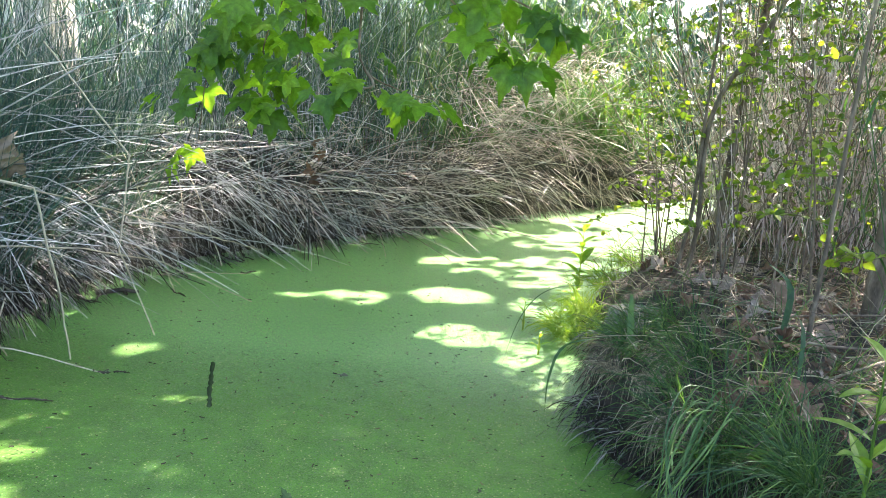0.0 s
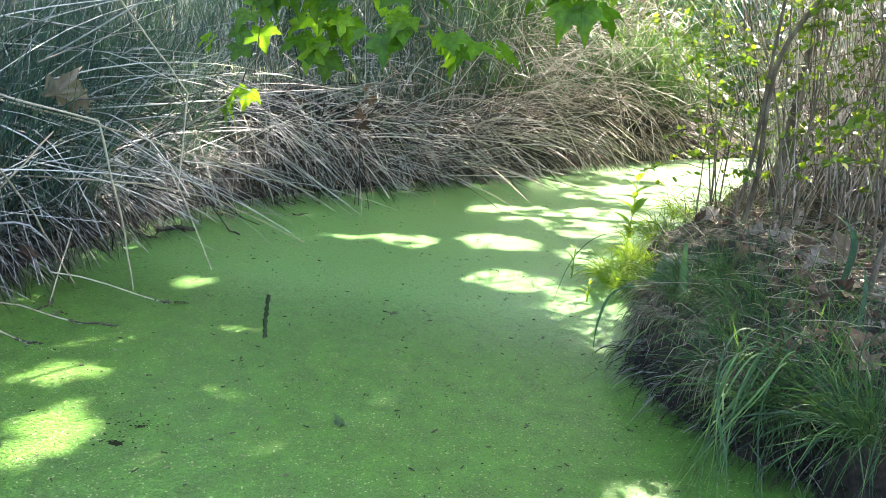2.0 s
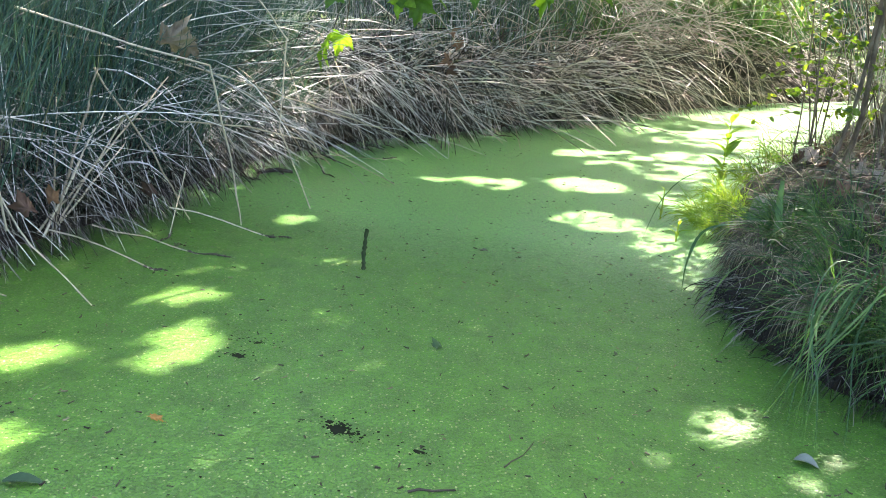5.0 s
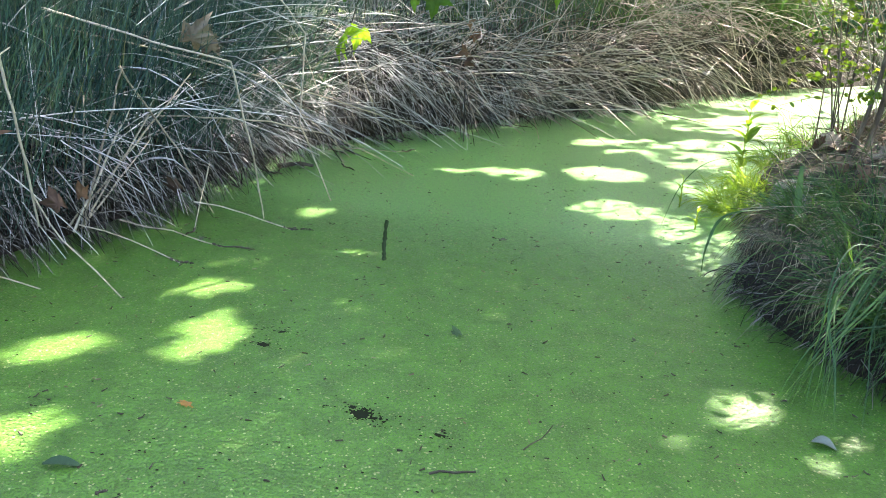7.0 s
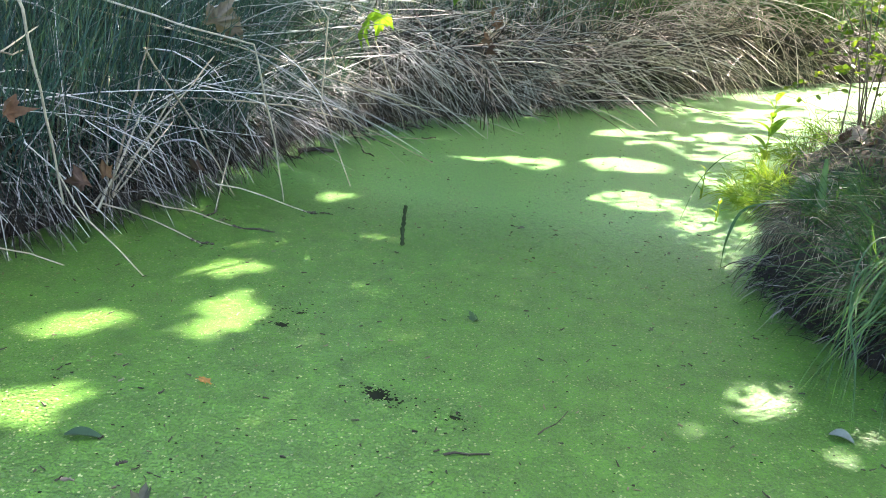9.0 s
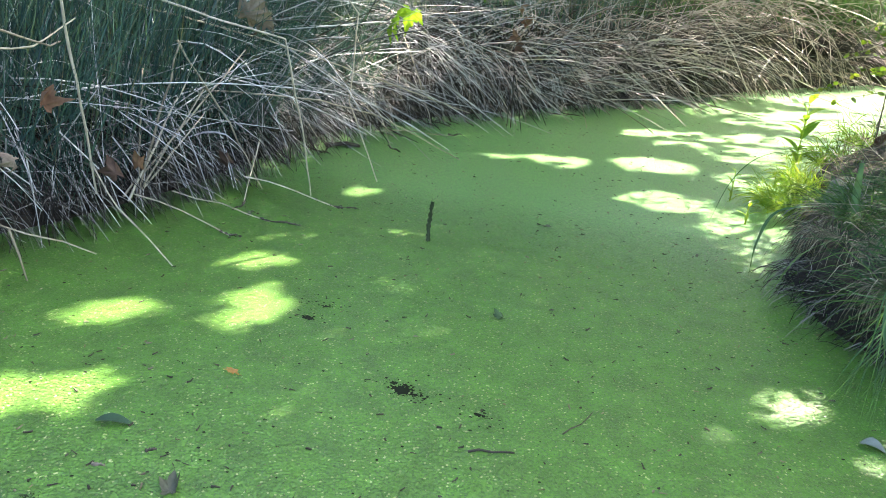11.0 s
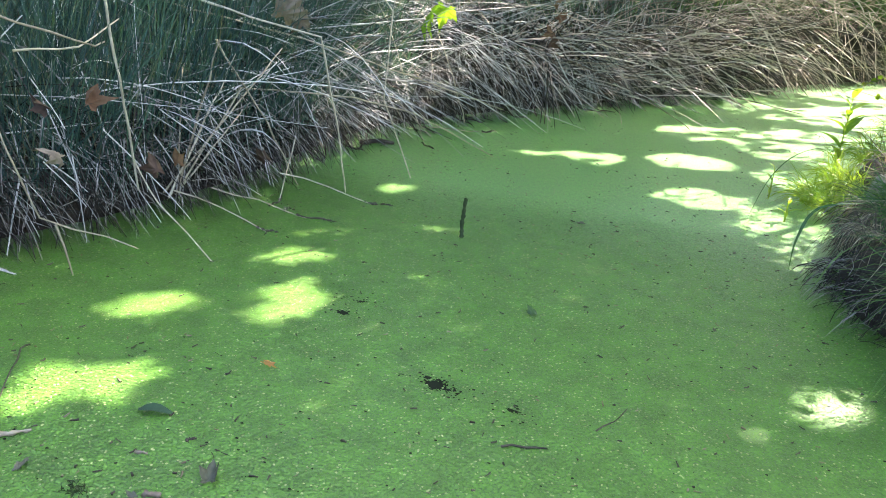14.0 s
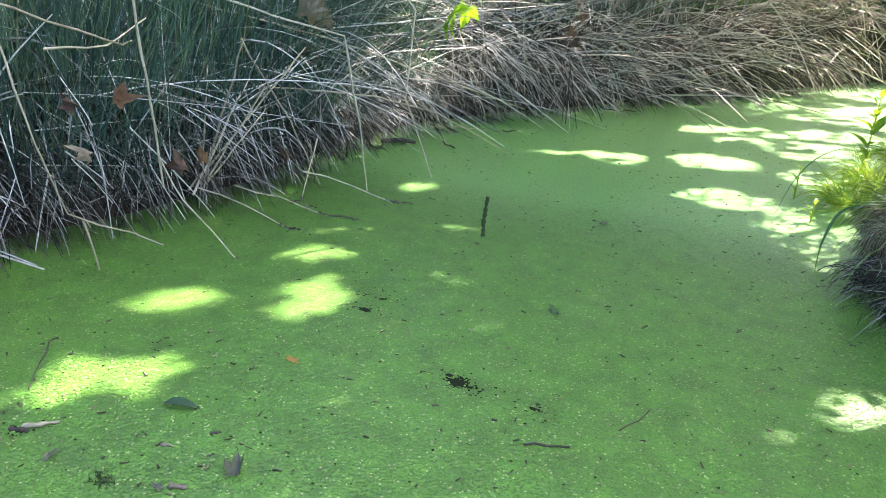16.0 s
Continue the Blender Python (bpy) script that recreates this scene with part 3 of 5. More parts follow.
def tangle(n, lo, hi, back, lift, out, side, rise, length, sag, radius, wob=0.025, k=6, tuft=8):
    """Stiff dead stems in loose bundles that lie every way across one another; out, side and rise are (mean, spread)."""
    m = max(1, n // tuft)
    r, t, w = bank_roots(m, lo, hi, back, lift)
    way = unit(w * rng.normal(*out, (m, 1)) + t * rng.normal(*side, (m, 1)) + UP * rng.normal(*rise, (m, 1)))
    bend = sag * rng.uniform(0.1, 2.2, m)
    size = rng.uniform(*length, m)
    who = rng.integers(0, m, n)
    root = r[who] + rng.normal(0, 1, (n, 3)) * (0.07, 0.07, 0.04)
    return tubes(grow(root, way[who] + rng.normal(0, 0.24, (n, 3)), size[who] * rng.uniform(0.5, 1.1, n), k, bend[who] * rng.uniform(0.6, 1.4, n), wob), rng.uniform(*radius, n), 4)


# near stretch: dark and grassy, with pale broken stems; then stems that sweep down along the bank
dead = [tangle(130, 0.6, 3.2, (-0.1, 0.35), (0.0, 0.5), (0.25, 0.45), (0.2, 0.6), (0.5, 0.6), (0.3, 0.9), 0.25, (0.0018, 0.0042), tuft=4),
        tangle(200, 1.2, 3.4, (-0.06, 0.15), (0.1, 0.45), (0.3, 0.2), (0.15, 0.35), (-0.8, 0.4), (0.15, 0.5), 0.1, (0.0013, 0.0032), tuft=4),
        tangle(70, 1.6, 4.2, (-0.05, 0.4), (0.2, 0.75), (0.35, 0.2), (1.0, 0.4), (0.02, 0.2), (0.8, 1.6), 0.25, (0.002, 0.0038), 0.015, 7, 1),
        tangle(260, 2.6, 5.4, (0.0, 0.5), (0.05, 0.45), (0.55, 0.28), (0.75, 0.4), (0.05, 0.3), (0.5, 1.25), 0.5, (0.0018, 0.0036), 0.02, 7, 3),
        tangle(140, 2.6, 5.6, (0.1, 0.6), (0.1, 0.5), (0.5, 0.3), (0.1, 0.9), (0.3, 0.4), (0.5, 1.2), 0.7, (0.0016, 0.0034), 0.02, 7, 2),
        tangle(380, 2.4, 5.6, (-0.04, 0.12), (0.08, 0.40), (0.38, 0.2), (0.3, 0.4), (-0.75, 0.4), (0.2, 0.5), 0.2, (0.0013, 0.0030), 0.02, 6, 3),
        tangle(120, 0.6, 5.6, (0.1, 0.9), (0.1, 0.7), (0.1, 0.5), (0.3, 0.9), (0.4, 0.6), (0.5, 1.3), 0.3, (0.0012, 0.0028), 0.02, 6, 2),
        tangle(260, 0.6, 4.4, (0.0, 0.5), (0.0, 0.15), (0.15, 0.22), (0.1, 0.3), (1.0, 0.25), (0.3, 0.8), 0.1, (0.0009, 0.002), 0.03, 6, 3),
        ribbons(droop(160, 0.6, 5.6, (0.0, 0.7), (0.1, 0.6), 0.4, 0.3, 0.3, (0.2, 0.5), 1.6, 0.12), rng.uniform(0.003, 0.008, 160))]
fine = tubes(droop(500, 0.6, 5.6, (-0.02, 0.2), (0.0, 0.3), 0.3, 0.2, -0.3, (0.15, 0.4), 1.0, 0.08), rng.uniform(0.0007, 0.0014, 500), 4)
grey = raw("dead_reeds", *merged(*dead, fine), STRAW)
tagged(grey, "tangle of grey dead reed stems drooping over the bank", "reeds", kind="stuff")

# far stretch: long straw sweeping out over a dark hollow
far = [tangle(190, 4.8, 6.9, (0.0, 0.5), (0.0, 0.22), (0.6, 0.25), (0.65, 0.45), (0.05, 0.25), (0.8, 1.6), 0.6, (0.0028, 0.0054), 0.02, 7, 2),
       tangle(90, 4.8, 6.9, (0.0, 0.6), (0.0, 0.25), (0.45, 0.4), (0.1, 1.0), (0.3, 0.35), (0.5, 1.2), 0.8, (0.0026, 0.005), 0.025, 7, 2),
       tangle(220, 6.6, 9.8, (0.0, 0.9), (0.1, 0.7), (0.6, 0.25), (0.55, 0.45), (0.08, 0.3), (0.8, 1.7), 0.6, (0.0030, 0.0058), 0.02, 7, 2),
       tangle(170, 6.6, 9.8, (0.1, 1.1), (0.2, 0.9), (0.45, 0.4), (0.1, 1.0), (0.35, 0.4), (0.6, 1.5), 0.7, (0.0028, 0.0054), 0.025, 7, 2),
       tangle(330, 6.8, 9.6, (0.3, 1.5), (0.5, 1.35), (0.5, 0.35), (0.3, 0.6), (0.1, 0.45), (0.6, 1.4), 0.8, (0.0028, 0.0054), 0.025, 7, 3),
       tangle(110, 4.6, 9.2, (0.0, 0.6), (0.0, 0.3), (0.2, 0.3), (0.0, 0.5), (1.0, 0.4), (0.4, 1.0), 0.25, (0.0022, 0.0046), 0.03, 6, 1),
       tangle(260, 4.6, 9.2, (-0.05, 0.12), (0.10, 0.38), (0.5, 0.25), (0.35, 0.45), (-0.7, 0.4), (0.3, 0.8), 0.15, (0.0022, 0.0046), 0.02, 6, 2),
       ribbons(droop(120, 5.0, 10.0, (0.0, 1.0), (0.1, 0.8), 0.6, 0.3, 0.2, (0.3, 0.6), 1.4, 0.1), rng.uniform(0.005, 0.012, 120))]
thatch = raw("straw_thatch", *merged(*far), TAN)
tagged(thatch, "sunlit tan dead reeds lying like thatch over the water", "reeds", kind="stuff")

# straw inside the tangle, its near-black colour painting the shade between the stems
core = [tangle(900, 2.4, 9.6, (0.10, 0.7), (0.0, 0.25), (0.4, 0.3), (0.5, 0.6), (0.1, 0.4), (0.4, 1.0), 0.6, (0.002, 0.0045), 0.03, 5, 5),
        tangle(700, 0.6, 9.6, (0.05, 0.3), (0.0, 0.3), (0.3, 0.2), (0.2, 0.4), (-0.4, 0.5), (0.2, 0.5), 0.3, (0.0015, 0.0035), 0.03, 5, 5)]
tagged(raw("rotten_straw", *merged(*core), SHADED_STRAW), "straw deep inside the dead reeds, coloured near-black for shade", "reeds", kind="stuff")

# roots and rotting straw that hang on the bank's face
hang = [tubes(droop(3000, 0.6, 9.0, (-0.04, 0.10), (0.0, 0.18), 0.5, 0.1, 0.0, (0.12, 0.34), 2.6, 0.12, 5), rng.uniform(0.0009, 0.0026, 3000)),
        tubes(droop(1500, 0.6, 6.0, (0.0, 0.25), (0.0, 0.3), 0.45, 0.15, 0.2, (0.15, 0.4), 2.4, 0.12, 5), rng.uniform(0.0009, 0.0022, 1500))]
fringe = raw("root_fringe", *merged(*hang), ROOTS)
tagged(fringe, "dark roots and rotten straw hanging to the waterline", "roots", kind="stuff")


def reed_bed(name, roots, tall, leaves, stem_r, leaf_len, leaf_w, material, lean=0.12):
    """Upright reeds: culms with long arching leaves."""
    n = len(roots)
    way = np.column_stack([rng.normal(0, lean, n), rng.normal(0, lean, n), np.ones(n)])
    p = grow(roots, way, rng.uniform(*tall, n), 6, rng.uniform(0, 0.25, n), 0.03)
    some = [tubes(p, rng.uniform(*stem_r, n))]
    m = n * leaves
    who, f = np.repeat(np.arange(n), leaves), rng.uniform(0.15, 4.9, n * leaves)
    a = f.astype(int)
    base = p[who, a] + (p[who, np.minimum(a + 1, 5)] - p[who, a]) * (f - a)[:, None]
    az = rng.random(m) * 6.3
    ld = np.column_stack([np.cos(az) * 0.6, np.sin(az) * 0.6, rng.uniform(0.5, 1.3, m)])
    some.append(ribbons(grow(base, ld, rng.uniform(*leaf_len, m), 6, rng.uniform(0.6, 2.4, m), 0.03), rng.uniform(*leaf_w, m), True))
    return raw(name, *merged(*some), material)


r, _, _ = bank_roots(1000, 0.4, 6.8, (0.3, 1.8))
tagged(reed_bed("green_reeds", r, (0.9, 2.6), 7, (0.0014, 0.0028), (0.3, 0.6), (0.004, 0.009), REED), "dense upright blue-green reeds with long leaves", "reeds", kind="stuff")
r, _, _ = bank_roots(900, 5.5, 11.5, (0.9, 3.4))
tagged(reed_bed("lit_reeds", r, (1.2, 3.0), 7, (0.002, 0.004), (0.3, 0.6), (0.008, 0.018), GRASS), "sunlit green reeds standing behind the straw", "reeds", kind="stuff")
r = np.column_stack([rng.normal(1.0, 0.28, 160), rng.normal(9.35, 0.25, 160), np.full(160, 0.5)])
tagged(reed_bed("green_clump", r, (0.6, 1.3), 8, (0.002, 0.003), (0.4, 0.8), (0.008, 0.016), GRASS, 0.5), "clump of bright arching green sedge amid the straw", "sedge", kind="stuff")
r, _, _ = bank_roots(1500, 6.3, 11.9, (2.2, 7.0))
tagged(reed_bed("tall_reeds", r, (1.8, 3.8), 7, (0.002, 0.004), (0.3, 0.7), (0.01, 0.022), REED), "tall green reeds at the back of the bed", "reeds", kind="stuff")
r, _, _ = bank_roots(900, 0.4, 6.6, (0.4, 2.0))
tagged(reed_bed("dry_reeds", r, (0.8, 2.4), 1, (0.0016, 0.0034), (0.2, 0.45), (0.005, 0.01), STRAW, 0.22), "grey-brown dry reed stalks among the green ones", "reeds", kind="stuff")
r, t, w = bank_roots(14000, 0.4, 3.9, (0.0, 1.0), (0.0, 0.1))
g = grow(r, UP + w * rng.normal(0.18, 0.22, (14000, 1)) + t * rng.normal(0, 0.25, (14000, 1)), rng.uniform(0.2, 1.0, 14000), 6, rng.uniform(0.0, 1.1, 14000), 0.04)
tagged(raw("bank_grass", *ribbons(g, rng.uniform(0.0018, 0.0048, 14000)), REED), "fine dark green grass on the shaded bank", "grass", kind="stuff")


# ---- single stems that stand out ----
def reed_stem(points, r=0.004, material=PALE_STEM, label="pale dead reed stem bent over the water"):
    """One dead stem: straight between its kinks, slightly thicker at the nodes."""
    p = []
    for a, b in zip(points, points[1:]):
        a, b = np.array(a), np.array(b)
        m = max(2, int(np.linalg.norm(b - a) / 0.07))
        p += [a + (b - a) * f + rng.normal(0, 0.0022, 3) for f in np.linspace(0, 1, m, endpoint=False)]
    p.append(np.array(points[-1], float))
    p = np.array(p)
    k, sides = len(p), 6
    t = unit(np.gradient(p, axis=0))
    a = unit(np.cross(t, np.array([0.3, 0.9, 0.1])))
    b = np.cross(t, a)
    rr = np.linspace(r * 0.95, r * 0.6, k) * (1 + 0.14 * (np.arange(k) % 3 == 0))
    ang = np.linspace(0, 2 * np.pi, sides, endpoint=False)
    v = p[:, None] + rr[:, None, None] * (a[:, None] * np.cos(ang)[None, :, None] + b[:, None] * np.sin(ang)[None, :, None])
    i, s = (np.arange(k - 1) * sides)[:, None], np.arange(sides)
    q = np.stack([i + s, i + (s + 1) % sides, i + sides + (s + 1) % sides, i + sides + s], 2).reshape(-1, 4)
    return tagged(raw("dead_reed", v.reshape(-1, 3), q, material, None, True), label, "reed", "dead stems over the water")


reed_stem([(-2.05, 2.15, 0.80), (-1.62, 2.26, 0.69), (-1.475, 2.39, 0.64), (-1.47, 2.48, 0.30), (-1.47, 2.545, -0.02)], 0.0048, label="pale flattened reed stem kinked down into the water")
reed_stem([(-1.95, 3.15, 1.15), (-1.50, 3.01, 0.71), (-1.45, 2.84, 0.35), (-1.325, 2.885, -0.02)], 0.0045)
reed_stem([(-2.2, 2.3, 0.74), (-1.8, 2.66, 0.61), (-1.6, 3.05, 0.47), (-1.5, 3.35, 0.37), (-1.25, 3.9, 0.17)], 0.0042, label="long pale reed stem lying out over the pond")
reed_stem([(-2.1, 2.3, 0.42), (-1.75, 2.58, 0.39), (-1.6, 2.85, 0.34), (-1.45, 3.19, 0.23), (-1.3, 3.35, 0.11), (-1.135, 3.49, -0.01)], 0.0042, label="long pale reed stem dipping into the duckweed")
reed_stem([(-1.17, 4.50, 0.33), (-1.156, 4.476, -0.03)], 0.006, DARK_BARK, "short dark broken stake upright in the water")
reed_stem([(-1.19, 4.52, 0.24), (-1.185, 4.49, -0.03)], 0.0045, DARK_BARK, "short dark broken stake upright in the water")
reed_stem([(-1.90, 1.62, 1.25), (-1.75, 1.68, 0.76), (-1.80, 1.76, 0.16)], 0.0055, label="straight pale reed stalk leaning on the bank")
reed_stem([(-1.86, 1.80, 0.26), (-1.7, 1.75, 0.13), (-1.42, 1.68, -0.01)], 0.003, label="pale stem with its tip in the duckweed")
for top, r in (((-1.78, 2.19, 0.62), 0.005), ((-1.80, 2.30, 0.56), 0.0045), ((-1.74, 2.51, 0.57), 0.0042), ((-1.82, 2.35, 0.34), 0.004), ((-1.9, 2.12, 0.52), 0.004), ((-1.72, 2.22, 0.45), 0.004)):
    reed_stem([(-1.86 + rng.normal(0, 0.02), 1.97 + rng.normal(0, 0.03), 0.08), top], r, label="pale broken stem fanning up from the bank")
reed_stem([(-1.80, 2.19, 0.62), (-1.72, 2.36, 0.30), (-1.66, 2.47, 0.02)], 0.004)
reed_stem([(-1.9, 1.33, 0.75), (-1.8, 1.33, 0.40), (-1.78, 1.38, 0.18), (-1.6, 1.55, 0.06)], 0.0035)
reed_stem([(-1.85, 1.28, 0.77), (-1.8, 1.52, 0.68), (-1.8, 1.67, 0.63), (-1.82, 1.72, 0.64)], 0.004)
reed_stem([(-1.8, 1.40, 0.64), (-1.8, 1.61, 0.63), (-1.86, 1.82, 0.70)], 0.0035)
reed_stem([(-1.75, 1.40, 0.16), (-1.72, 1.41, -0.01)], 0.004, label="short pale stub upright in the water")
for a, b in (((-1.62, 3.45, 0.10), (-1.38, 4.01, 0.0)), ((-1.70, 3.60, 0.22), (-1.54, 3.49, 0.0)), ((-1.62, 4.50, 0.12), (-1.41, 4.41, 0.0)), ((-1.62, 2.30, 0.12), (-1.28, 2.45, 0.0)),
             ((-1.75, 2.05, 0.10), (-1.42, 2.18, 0.0)), ((-1.80, 1.92, 0.12), (-1.46, 1.99, 0.0)), ((-1.72, 2.55, 0.20), (-1.62, 2.28, 0.0))):
    m = [(p + q) / 2 for p, q in zip(a, b)]
    reed_stem([a, (m[0], m[1], m[2] + 0.012), b], 0.003)
    tip = (np.array(b) - np.array(a)) * (1, 1, 0)
    tip = tip / np.linalg.norm(tip)
    far_end = np.array(b) + tip * rng.uniform(0.05, 0.10) + rng.normal(0, 0.015, 3) * (1, 1, 0)
    sod = limb("sodden_reed", [np.array(b) - tip * 0.04 + UP * 0.016, np.array(b) + UP * 0.005, (np.array(b) + far_end) / 2 + UP * 0.008, far_end + UP * 0.002], 0.0038, 0.0026, DARK_BARK, None, 6, 7, 0.6)
    tagged(sod, "dark sodden stem tip clothed in duckweed", "reed", "sodden stems in the pond")
p, t, w = along(LEFT, 30, 2.6, 7.2)
for k in range(30):
    a = np.array([*(p[k] + w[k] * rng.uniform(-0.02, 0.14)), 0.0])
    d = np.array([*(w[k] * rng.uniform(0.3, 1.0) + t[k] * rng.normal(0, 0.6)), 0.0])
    d *= rng.uniform(0.05, 0.16) / np.linalg.norm(d)
    sod = limb("sodden_reed", [a - d * 0.6 + UP * 0.07, a + UP * 0.012, a + d * 0.5 + UP * 0.008, a + d + UP * 0.002], 0.0042, 0.003, DARK_BARK, None, 6, 5, 0.5)
    tagged(sod, "dark sodden stem tip clothed in duckweed", "reed", "sodden stems in the pond")
# long pale stems that sweep out over the water
for n in range(26):
    y0 = 2.5 + 5.2 * (n + random.random()) / 26
    i = np.interp(y0, LEFT[:, 1], np.arange(len(LEFT)))
    e = np.array([np.interp(y0, LEFT[:, 1], LEFT[:, 0]), y0])
    d = LEFT[min(int(i) + 1, len(LEFT) - 1)] - LEFT[int(i)]
    d = d / np.linalg.norm(d)
    w2 = np.array([d[1], -d[0]])
    q0 = e - w2 * random.uniform(0.15, 0.5)
    way = w2 * random.uniform(0.25, 0.8) + d * random.uniform(-0.3, 0.9)
    z0, l = random.uniform(0.45, 0.85), random.uniform(0.7, 1.3)
    fall = random.uniform(0.55, 0.95)
    pts = [(*(q0 + way * l * f), z0 + 0.12 * math.sin(3.1 * f) - fall * z0 * f ** 1.5) for f in np.linspace(0, 1, 6)]
    reed_stem([(*(q0 - way * 0.25), z0 - 0.15)] + pts, random.uniform(0.0022, 0.0038), PALE_STEM, "long pale reed stem sweeping out over the pond")
stick = limb("dead_stick", [(-0.829, 2.272, -0.03), (-0.842, 2.305, 0.05), (-0.835, 2.31, 0.14)], 0.008, 0.006, MOSSY, None, 7, 14, 0.36)
tagged(stick, "dark mossy stick standing out of the duckweed", "stick")
reed_stem([(-1.46, 1.07, 0.006), (-1.42, 1.02, 0.035), (-1.38, 0.965, 0.012), (-1.32, 0.89, 0.004)], 0.0022, DARK_BARK, "thin dark twig lying on the duckweed")
reed_stem([(-0.31, 1.22, 0.004), (-0.265, 1.236, 0.008), (-0.225, 1.255, 0.004)], 0.003, DARK_BARK, "strip of dark bark afloat")
reed_stem([(-0.15, 1.36, 0.003), (-0.12, 1.41, 0.005), (-0.105, 1.47, 0.003)], 0.0018, DARK_BARK, "thin sunken twig in the duckweed")
reed_stem([(-1.86, 3.34, 0.005), (-1.78, 3.40, 0.02), (-1.70, 3.43, 0.008)], 0.014, DARK_BARK, "black sodden branch afloat by the bank")
reed_stem([(-1.80, 3.46, 0.01), (-1.72, 3.36, 0.012)], 0.010, DARK_BARK, "black sodden branch afloat by the bank")

# open water showing between the fronds
for hx, hy, ra, rb in HOLES:
    a = np.linspace(0, 2 * np.pi, 14, endpoint=False)
    k = rng.uniform(0.65, 1.25, 14)
    hole = raw("open_water_hole", np.column_stack([hx + ra * k * np.cos(a), hy + rb * k * np.sin(a), np.full(14, 0.0009)]), np.arange(14)[None], BLACK_WATER)
    tagged(hole, "small black hole of open water in the duckweed", "water", kind="structure")


# ---- dead leaves ----
def dead_leaf_mesh(r, seed, material, tight=1.0):
    bm = lobed_leaf(r, random.Random(seed).uniform(-0.9, 0.9), seed)
    g = random.Random(seed + 50)
    roll, lean, twist = tight * g.choice((-1, 1)) * g.uniform(5, 13) * 0.12 / r, g.uniform(-0.5, 0.5), g.uniform(-6, 6)
    for q in bm.verts:
        e = q.co.x + lean * (q.co.y - 0.4 * r)
        q.co.z += roll * e * e + twist * q.co.x * q.co.y + g.uniform(-0.05, 0.05) * r
        q.co.x *= 1 - min(0.45, abs(roll) * abs(e) * 0.5)
    return mesh_of(bm, "fallen_leaf", material)


DEAD_MESHES = [dead_leaf_mesh(0.11 + 0.015 * n, n, DEAD_LEAF) for n in range(6)]
BROWN_MESHES = [dead_leaf_mesh(0.12, 40 + n, BROWN_LEAF, 1.9) for n in range(4)]
PALE_MESHES = [dead_leaf_mesh(0.17, 20 + n, PALE_LEAF) for n in range(3)]


def fallen(mesh, m, label, group="fallen leaves"):
    ob = new("fallen_leaf", mesh)
    ob.matrix_basis = m
    return tagged(ob, label, "leaf", group)


for x, y, z, rx, rz, s, big in ((-1.78, 2.72, 0.58, 85, 50, 1.35, 1), (-1.81, 2.57, 0.64, 100, 25, 1.2, 1), (-1.75, 1.55, 0.45, 80, 65, 1.0, 0), (-1.76, 1.47, 0.46, 100, 20, 0.9, 0), (-1.72, 1.46, 0.33, 60, 120, 0.7, 1),
                                (-1.70, 1.78, 0.20, 70, 70, 1.1, 0), (-1.72, 1.87, 0.21, 95, 35, 0.9, 0), (-1.69, 2.33, 0.13, 92, 48, 1.0, 0),
                                (-1.24, 4.80, 0.60, 70, 10, 1.2, 0), (-1.22, 4.82, 0.50, 50, 70, 1.2, 0), (-1.30, 4.84, 0.44, 60, -40, 1.1, 0), (-1.26, 4.82, 0.68, 80, -80, 1.1, 0)):
    fallen(random.choice(PALE_MESHES if big else BROWN_MESHES), pose(x, y, z, rx, random.uniform(-50, 50), rz) @ Matrix.Scale(s * 0.8, 4), "large pale dry plane leaf caught in the reeds" if big else "curled brown plane leaf caught in the reeds")

RUSTY = mesh_of(lobed_leaf(0.05, 0.5, 3), "fallen_leaf", RUST_LEAF)
fallen(RUSTY, pose(-0.94, 1.265, 0.006, 0, 0, -95) @ Matrix.Diagonal((0.45, 1.3, 1, 1)), "small rust-brown curled leaf afloat", "floating leaves")


def oval_leaf(l, w, fold=0.25, curl=0.15, name="leaf", material=OLIVE_LEAF):
    bm = bmesh.new()
    rows = []
    for n in range(6):
        f = n / 5
        h = w / 2 * math.sin(math.pi * (0.04 + 0.94 * f) ** 0.85)
        y, z = l * f, curl * l * f * (1 - f) - curl * l * f * f * 0.5
        rows.append([bm.verts.new((-h, y, z + fold * h)), bm.verts.new((0, y, z)), bm.verts.new((h, y, z + fold * h))])
    for a, b in zip(rows, rows[1:]):
        for n in range(2):
            bm.faces.new((a[n], a[n + 1], b[n + 1], b[n]))
    return mesh_of(bm, name, material)


SILVER = plant("silvery_leaf", [(0.0, (0.13, 0.16, 0.12)), (1.0, (0.19, 0.22, 0.17))], 0.5, 0.0, 30)
PALE_FLOAT = oval_leaf(0.07, 0.038, 0.9, 0.3, "floating_leaf", SILVER)
FLOAT = oval_leaf(0.08, 0.024, 0.9, 0.2, "floating_leaf")
for x, y, rz, s, me, what in ((-1.03, 0.985, -70, 1.0, FLOAT, "dark green oval leaf afloat on the duckweed"), (0.44, 1.60, -100, 0.75, PALE_FLOAT, "silvery grey leaf curled on the duckweed")):
    ob = new("floating_leaf", me)
    ob.matrix_basis = pose(x, y, 0.006, 0, 8, rz) @ Matrix.Scale(s, 4)
    tagged(ob, what, "leaf", "floating leaves")
GREYS = [dead_leaf_mesh(0.075, 60, GREY_LEAF), dead_leaf_mesh(0.06, 61, OLIVE_LEAF), dead_leaf_mesh(0.045, 62, GREY_LEAF)]
